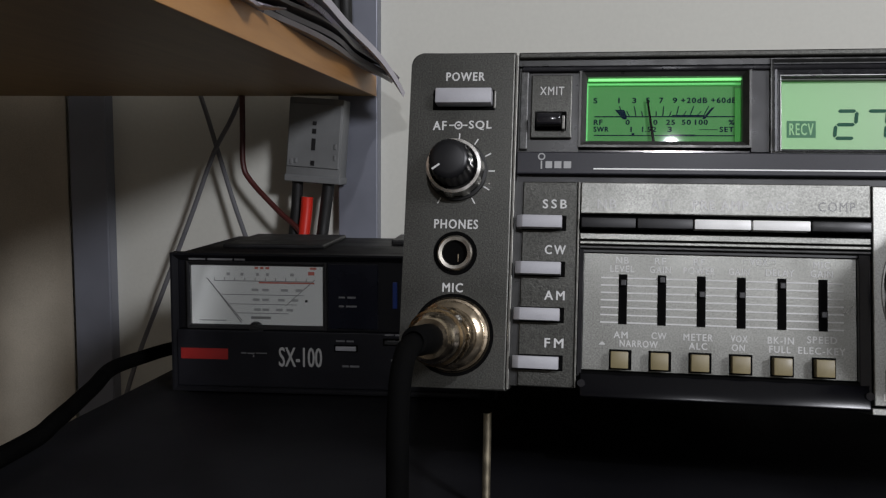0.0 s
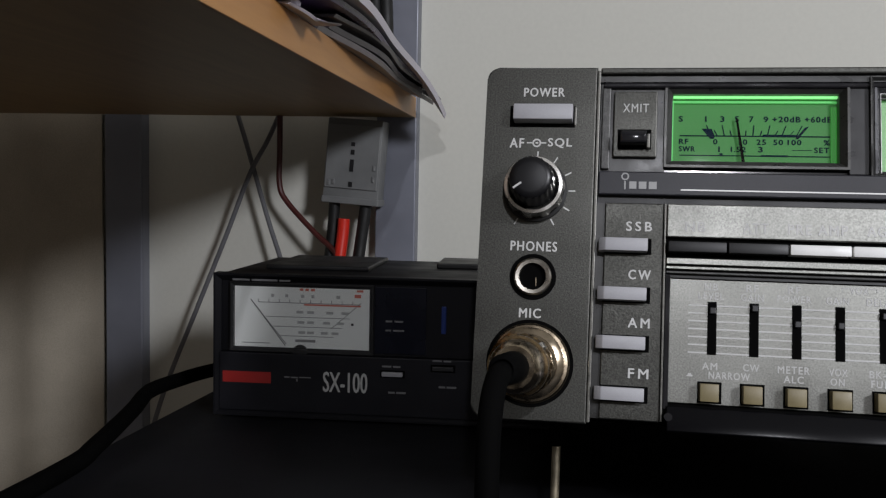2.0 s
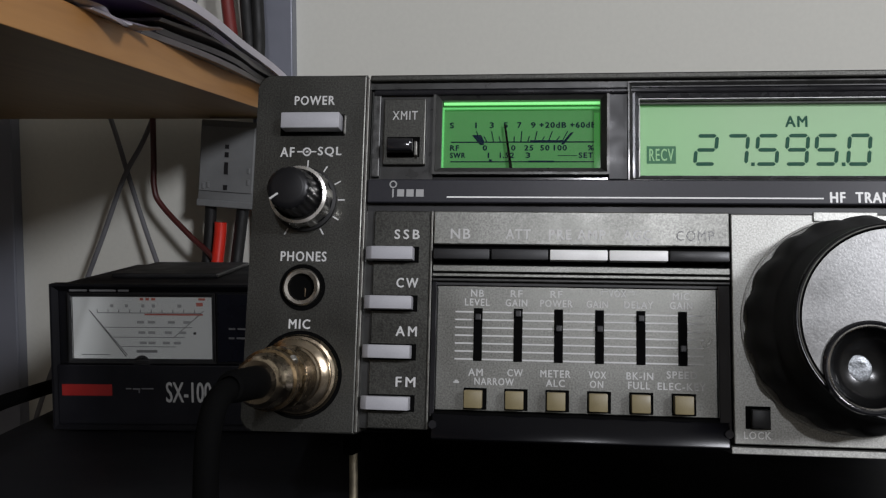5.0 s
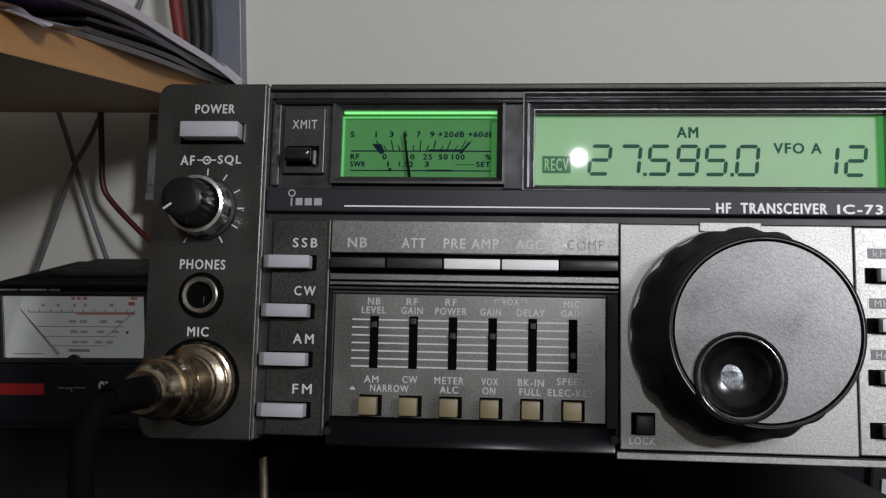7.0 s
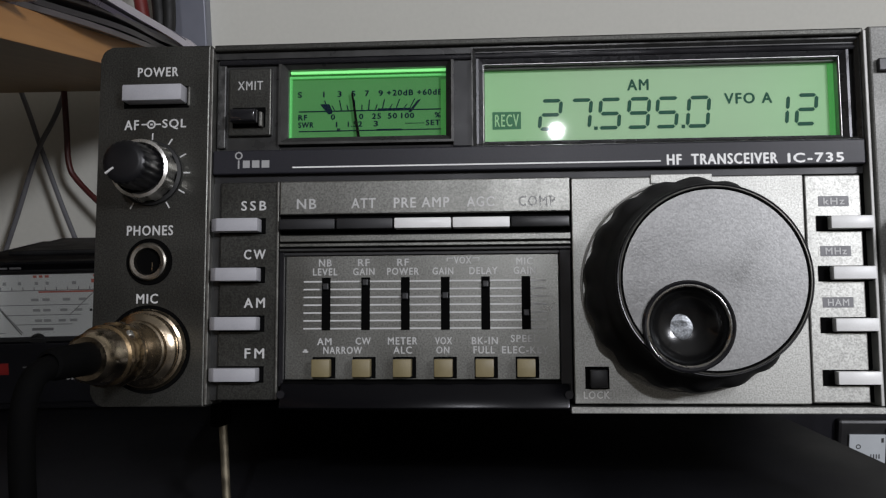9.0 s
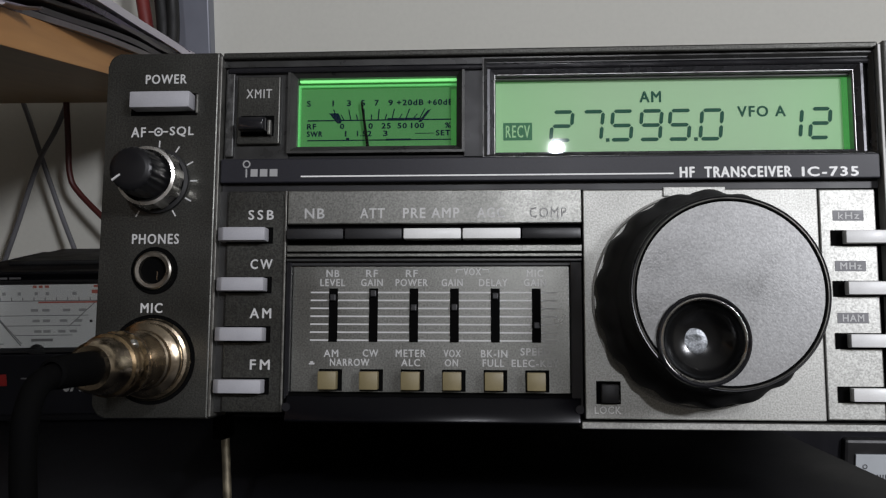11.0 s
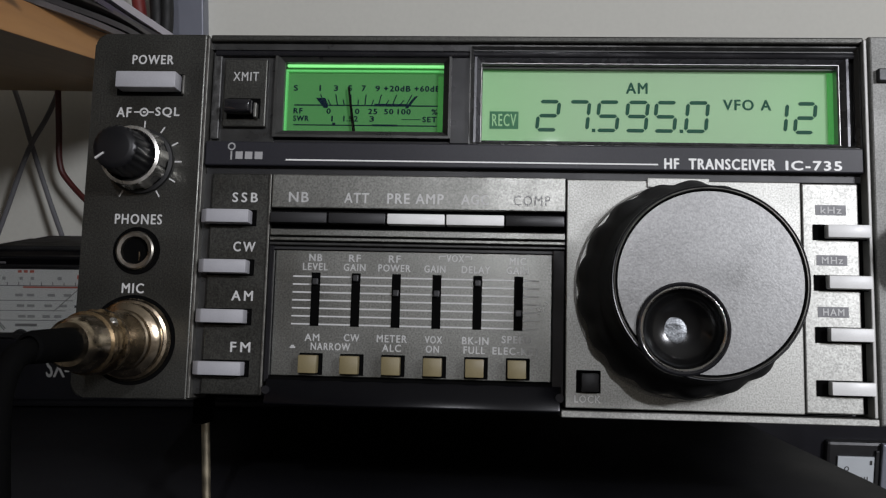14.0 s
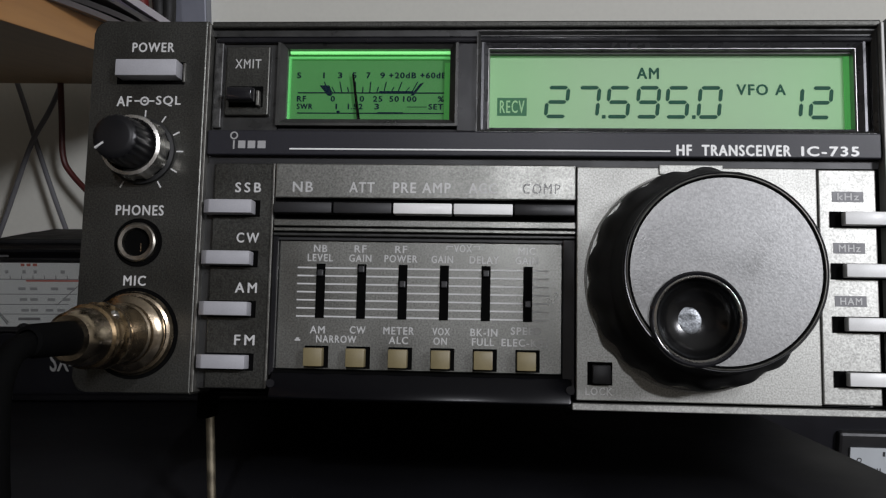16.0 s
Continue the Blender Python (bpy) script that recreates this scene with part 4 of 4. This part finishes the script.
for x, z in ((79.0, 21.2), (102.0, 24.6)):
    part("push_button", mbox(x, x + 9.6, -2.2, -0.4, z, z + 2.0, 0.3), KEY if x < 90 else BLACK, sx, "small selector button")
    # flat black plate for the shade round the selector button
    part("button_slot", mbox(x - 0.8, x + 10.4, -0.75, -0.5, z - 0.7, z + 2.7), SHADEBLACK, sx)
    bars([(x, x + 4.2, z + 4.0, z + 4.8), (x + 5, x + 8.4, z + 4.0, z + 4.8)], -0.6, LABEL, sx, "caption_mark")
    bars([(x + 3, x + 6, z - 8.0, z - 7.1), (x + 6.6, x + 11, z - 8.0, z - 7.1)], -0.6, LABEL, sx, "caption_mark")
for x in (8, 137):
    part("foot", mbox(x, x + 10, 8, 18, -1.5, 1, 0.5), RUBBER, sx)
    part("foot", mbox(x, x + 10, 85, 95, -1.5, 1, 0.5), RUBBER, sx)
part("top_plate", mbox(14, 66, 34, 96, 65, 67.4, 0.8), BLACK, sx)
part("top_plate", mbox(97, 140, 60, 98, 65, 68.0, 0.8), BLACK, sx)
# blue reflection on the case, painted as a small patch
part("side_glint", mbox(105.4, 107.6, 1.6, 2.1, 41, 53.5, 0.3), material("dim blue reflection patch", (0.01, 0.03, 0.16), 0.3), sx, "dim blue reflection patch")

# ------------------------------------------------------------ connector and wiring on the wall
conn = thing("power_connector", pose(-0.1465, 0.392, 0.0458, 0, 4.0, 0), "grey two-pole power connector hanging beside the upright", "connector")
part("housing", box(-0.0205, 0.0205, -0.008, 0.010, 0, 0.060, 0.0012), CONN, conn, smooth=True)
part("housing_step", box(-0.0195, 0.0195, -0.0095, -0.008, 0.010, 0.056, 0.0006), CONN, conn)
part("lower_lip", box(-0.0212, 0.0212, -0.0085, 0.011, -0.001, 0.004, 0.0008), CONN, conn)
for z, h in ((0.0405, 0.0028), (0.0345, 0.0035), (0.0225, 0.0085), (0.0115, 0.0035)):
    part("slot_mark", box(-0.0014, 0.0014, -0.0100, -0.0094, z, z + h), BLACK, conn)
for x, z in ((-0.016, 0.0135), (-0.0125, 0.0145), (0.0165, 0.018), (0.0165, 0.026)):
    part("grip_rib", box(x - 0.001, x + 0.001, -0.0105, -0.0090, z - 0.002, z + 0.002, 0.0004), CONN, conn)
part("black_lead", tube([(-0.0135, 0, 0.003), (-0.0135, 0, -0.03), (-0.014, -0.008, -0.09)], 0.0042, 12), RUBBER, conn, smooth=True)
part("red_lead", tube([(-0.0045, -0.003, -0.012), (-0.0045, -0.004, -0.03), (-0.006, -0.012, -0.09)], 0.0044, 12), REDPAINT, conn, "bright red lead", smooth=True)
part("black_lead", tube([(0.0105, 0, 0.003), (0.009, -0.002, -0.03), (0.007, -0.010, -0.09)], 0.0044, 12), RUBBER, conn, smooth=True)

solid("red_black_wire", tube([(-0.2035, 0.395, 0.150), (-0.2035, 0.395, 0.085), (-0.2035, 0.395, 0.058), (-0.197, 0.394, 0.045), (-0.175, 0.390, 0.024), (-0.155, 0.385, 0.007), (-0.14, 0.375, -0.02), (-0.13, 0.36, -0.046)], 0.0021, 10), WIRERED,
      "dark red twin wire bending down along the wall", "wire", smooth=True)
solid("grey_cable", tube([(-0.278, 0.414, 0.20), (-0.2435, 0.409, 0.112), (-0.226, 0.400, 0.069), (-0.213, 0.398, 0.030), (-0.198, 0.394, -0.01), (-0.19, 0.39, -0.046)], 0.0018, 10), GREYCABLE,
      "grey cable hanging slantwise against the wall", "cable", group="grey cables", smooth=True)
solid("grey_cable", tube([(-0.176, 0.414, 0.20), (-0.212, 0.408, 0.104), (-0.227, 0.397, 0.067), (-0.2450, 0.395, 0.02), (-0.268, 0.392, -0.038), (-0.292, 0.388, -0.10), (-0.31, 0.386, -0.16)], 0.0018, 10), GREYCABLE,
      "grey cable hanging slantwise against the wall", "cable", group="grey cables", smooth=True)
solid("black_cable", tube([(-0.125, 0.262, -0.044), (-0.158, 0.238, -0.042), (-0.1735, 0.2155, -0.043), (-0.181, 0.196, -0.044), (-0.183, 0.169, -0.044), (-0.172, 0.134, -0.044),
                            (-0.160, 0.087, -0.0450), (-0.157, 0.058, -0.0466), (-0.157, -0.05, -0.0466)], 0.0037, 12), VINYL,
      "thick black cable curving over the desk edge", "cable", smooth=True)


# ------------------------------------------------------------ magazines and books on the shelf
def sheet(mat, x_in, x_edge, y0, y1, z, thick, droop, wave, label, category, name="magazine"):
    """A limp stack of pages on the shelf: flat inside, hanging by droop(v) over the shelf end, where v runs 0..1 along y."""
    b = bmesh.new()
    us = [0, 0.5, 0.8, 0.9, 0.94, 0.97, 1.0]
    rows, n = [], 25
    for k in range(n):
        v = k / (n - 1)
        row = []
        for u in us:
            x = x_in + (x_edge - x_in) * u + (0.003 * math.sin(9 * v + 40 * z) if u > 0.8 else 0)
            y = y0 + (y1 - y0) * v
            end = -0.1045 + 0.040 * (0.405 - y)  # the shelf end below this row
            out = max(0.0, x - end) / max(x_edge - end, 0.012)
            zz = z + wave * (1 + math.sin(2 * math.pi * (1.6 * v + 37 * z))) * (0.3 + 0.7 * u) - droop(v) * out ** 1.4
            row.append((b.verts.new((x, y, zz)), b.verts.new((x + 0.0012 * u, y, zz + thick))))
        rows.append(row)
    m = len(us)
    for r0, r1 in zip(rows, rows[1:]):
        for i in range(m - 1):
            b.faces.new((r0[i][1], r0[i + 1][1], r1[i + 1][1], r1[i][1]))
            b.faces.new((r0[i][0], r1[i][0], r1[i + 1][0], r0[i + 1][0]))
        b.faces.new((r0[0][0], r0[0][1], r1[0][1], r1[0][0]))
        b.faces.new((r0[-1][0], r1[-1][0], r1[-1][1], r0[-1][1]))
    for r in (rows[0], rows[-1]):
        for i in range(m - 1):
            b.faces.new((r[i][0], r[i + 1][0], r[i + 1][1], r[i][1]))
    return solid(name, b, mat, label, category, smooth=True, group="loose magazines", m=pose(-0.1, 0.40, 0, 0, 0, 1.2) @ pose(0.1, -0.40, 0))


SZ = 0.1231
sheet(PAPER, -0.25, -0.0845, 0.082, 0.128, SZ, 0.0006, lambda v: 0.005 * max(0.0, 1 - 1.6 * abs(v - 0.3)), 0.0, "white curled magazine page sticking out from the pile", "magazine")
sheet(PAPERGREY, -0.33, -0.0905, 0.135, 0.385, SZ, 0.0022, lambda v: 0.0015 + 0.004 * v, 0.0, "grey magazine lying over the shelf end", "magazine")
sheet(PAPERDARK, -0.34, -0.0885, 0.145, 0.375, SZ + 0.0024, 0.0022, lambda v: 0.001 + 0.006 * v, 0.0007, "dark magazine with curled pages on the shelf", "magazine")
sheet(PAPERGREY, -0.33, -0.0850, 0.14, 0.372, SZ + 0.0062, 0.0012, lambda v: 0.009 * v ** 1.5, 0.0004, "grey magazine with curled pages on the pile", "magazine")
sheet(PAPERVIOLET, -0.32, -0.0830, 0.09, 0.368, SZ + 0.0085, 0.0020, lambda v: 0.013 * v ** 1.8, 0.0003, "dark purple magazine on the pile of papers", "magazine")
sheet(PAPER, -0.33, -0.0780, 0.06, 0.362, SZ + 0.0115, 0.0032, lambda v: 0.026 * v ** 3, 0.0002, "thick white-edged magazine drooping over the shelf end", "magazine")
sheet(PAPERVIOLET, -0.32, -0.0850, 0.02, 0.30, SZ + 0.0152, 0.0012, lambda v: 0.008 * v ** 2, 0.0002, "dark violet cover on top of the pile", "magazine")
sheet(PAPER, -0.22, -0.0880, 0.060, 0.128, SZ + 0.0008, 0.0004, lambda v: 0.001 * v, 0.0, "white loose sheet sticking out under the pile", "paper", "loose_sheet")
sheet(PAPER, -0.26, -0.0960, -0.12, 0.085, SZ, 0.0014, lambda v: 0.0, 0.0003, "white loose papers on the shelf", "paper", "loose_sheet")
for dx, mat, what in ((0.0, REDPAINT, "thick red cable hanging behind the magazines"), (0.0135, RUBBER, "thick black cable hanging behind the magazines"), (0.0215, RUBBER, "thick black cable hanging behind the magazines")):
    solid("thick_cable", tube([(-0.152 + dx, 0.392, 0.42), (-0.150 + dx, 0.391, 0.26), (-0.144 + dx, 0.388, 0.19), (-0.138 + dx * 0.8, 0.384, 0.15), (-0.138 + dx * 0.6, 0.378, 0.131)], 0.0045, 12), mat if mat is RUBBER else BOOKRED, what, "cable", group="thick cables", smooth=True)

# ------------------------------------------------------------ second instrument, lower right
inst = thing("panel_meter", pose(0.256, 0.185, -0.8), "black bench instrument with a white scale, beside the desk", "instrument")
part("case", box(-0.060, 0.14, 0.004, 0.11, 0.0, 0.750, 0.002), SXLOW, inst)
part("front_frame", box(-0.001, 0.136, 0.0, 0.006, 0.60, 0.738, 0.0015), BLACK, inst)
pc = part("scale_card", box(0.0036, 0.0196, -0.0012, 0.0, 0.690, 0.7315, 0.0002), material("greyish white scale card", (0.50, 0.53, 0.55), 0.6, 0, 0.05, 60), inst, "greyish white scale card")
part("scale_figure", lathe([(-1.3, 0.7), (-1.3, 1.1), (-1.2, 1.1), (-1.2, 0.7)], 16, at=(7.6, 726.0)), INK, pc)
part("scale_figure", box(0.0176, 0.0186, -0.0014, -0.0011, 0.7280, 0.7300), INK, pc)
for x in (0.0130, 0.0142, 0.0154, 0.0166):
    part("scale_tick", box(x, x + 0.0004, -0.0014, -0.0011, 0.7205, 0.7225), INK, pc)
part("card_surround", box(0.0200, 0.0216, -0.0016, 0.0, 0.660, 0.7345, 0.0003), BLACK, inst)
part("side_post", box(0.0222, 0.0250, -0.0030, 0.0, 0.62, 0.738, 0.0006), UPRIGHT, inst, "grey side post")
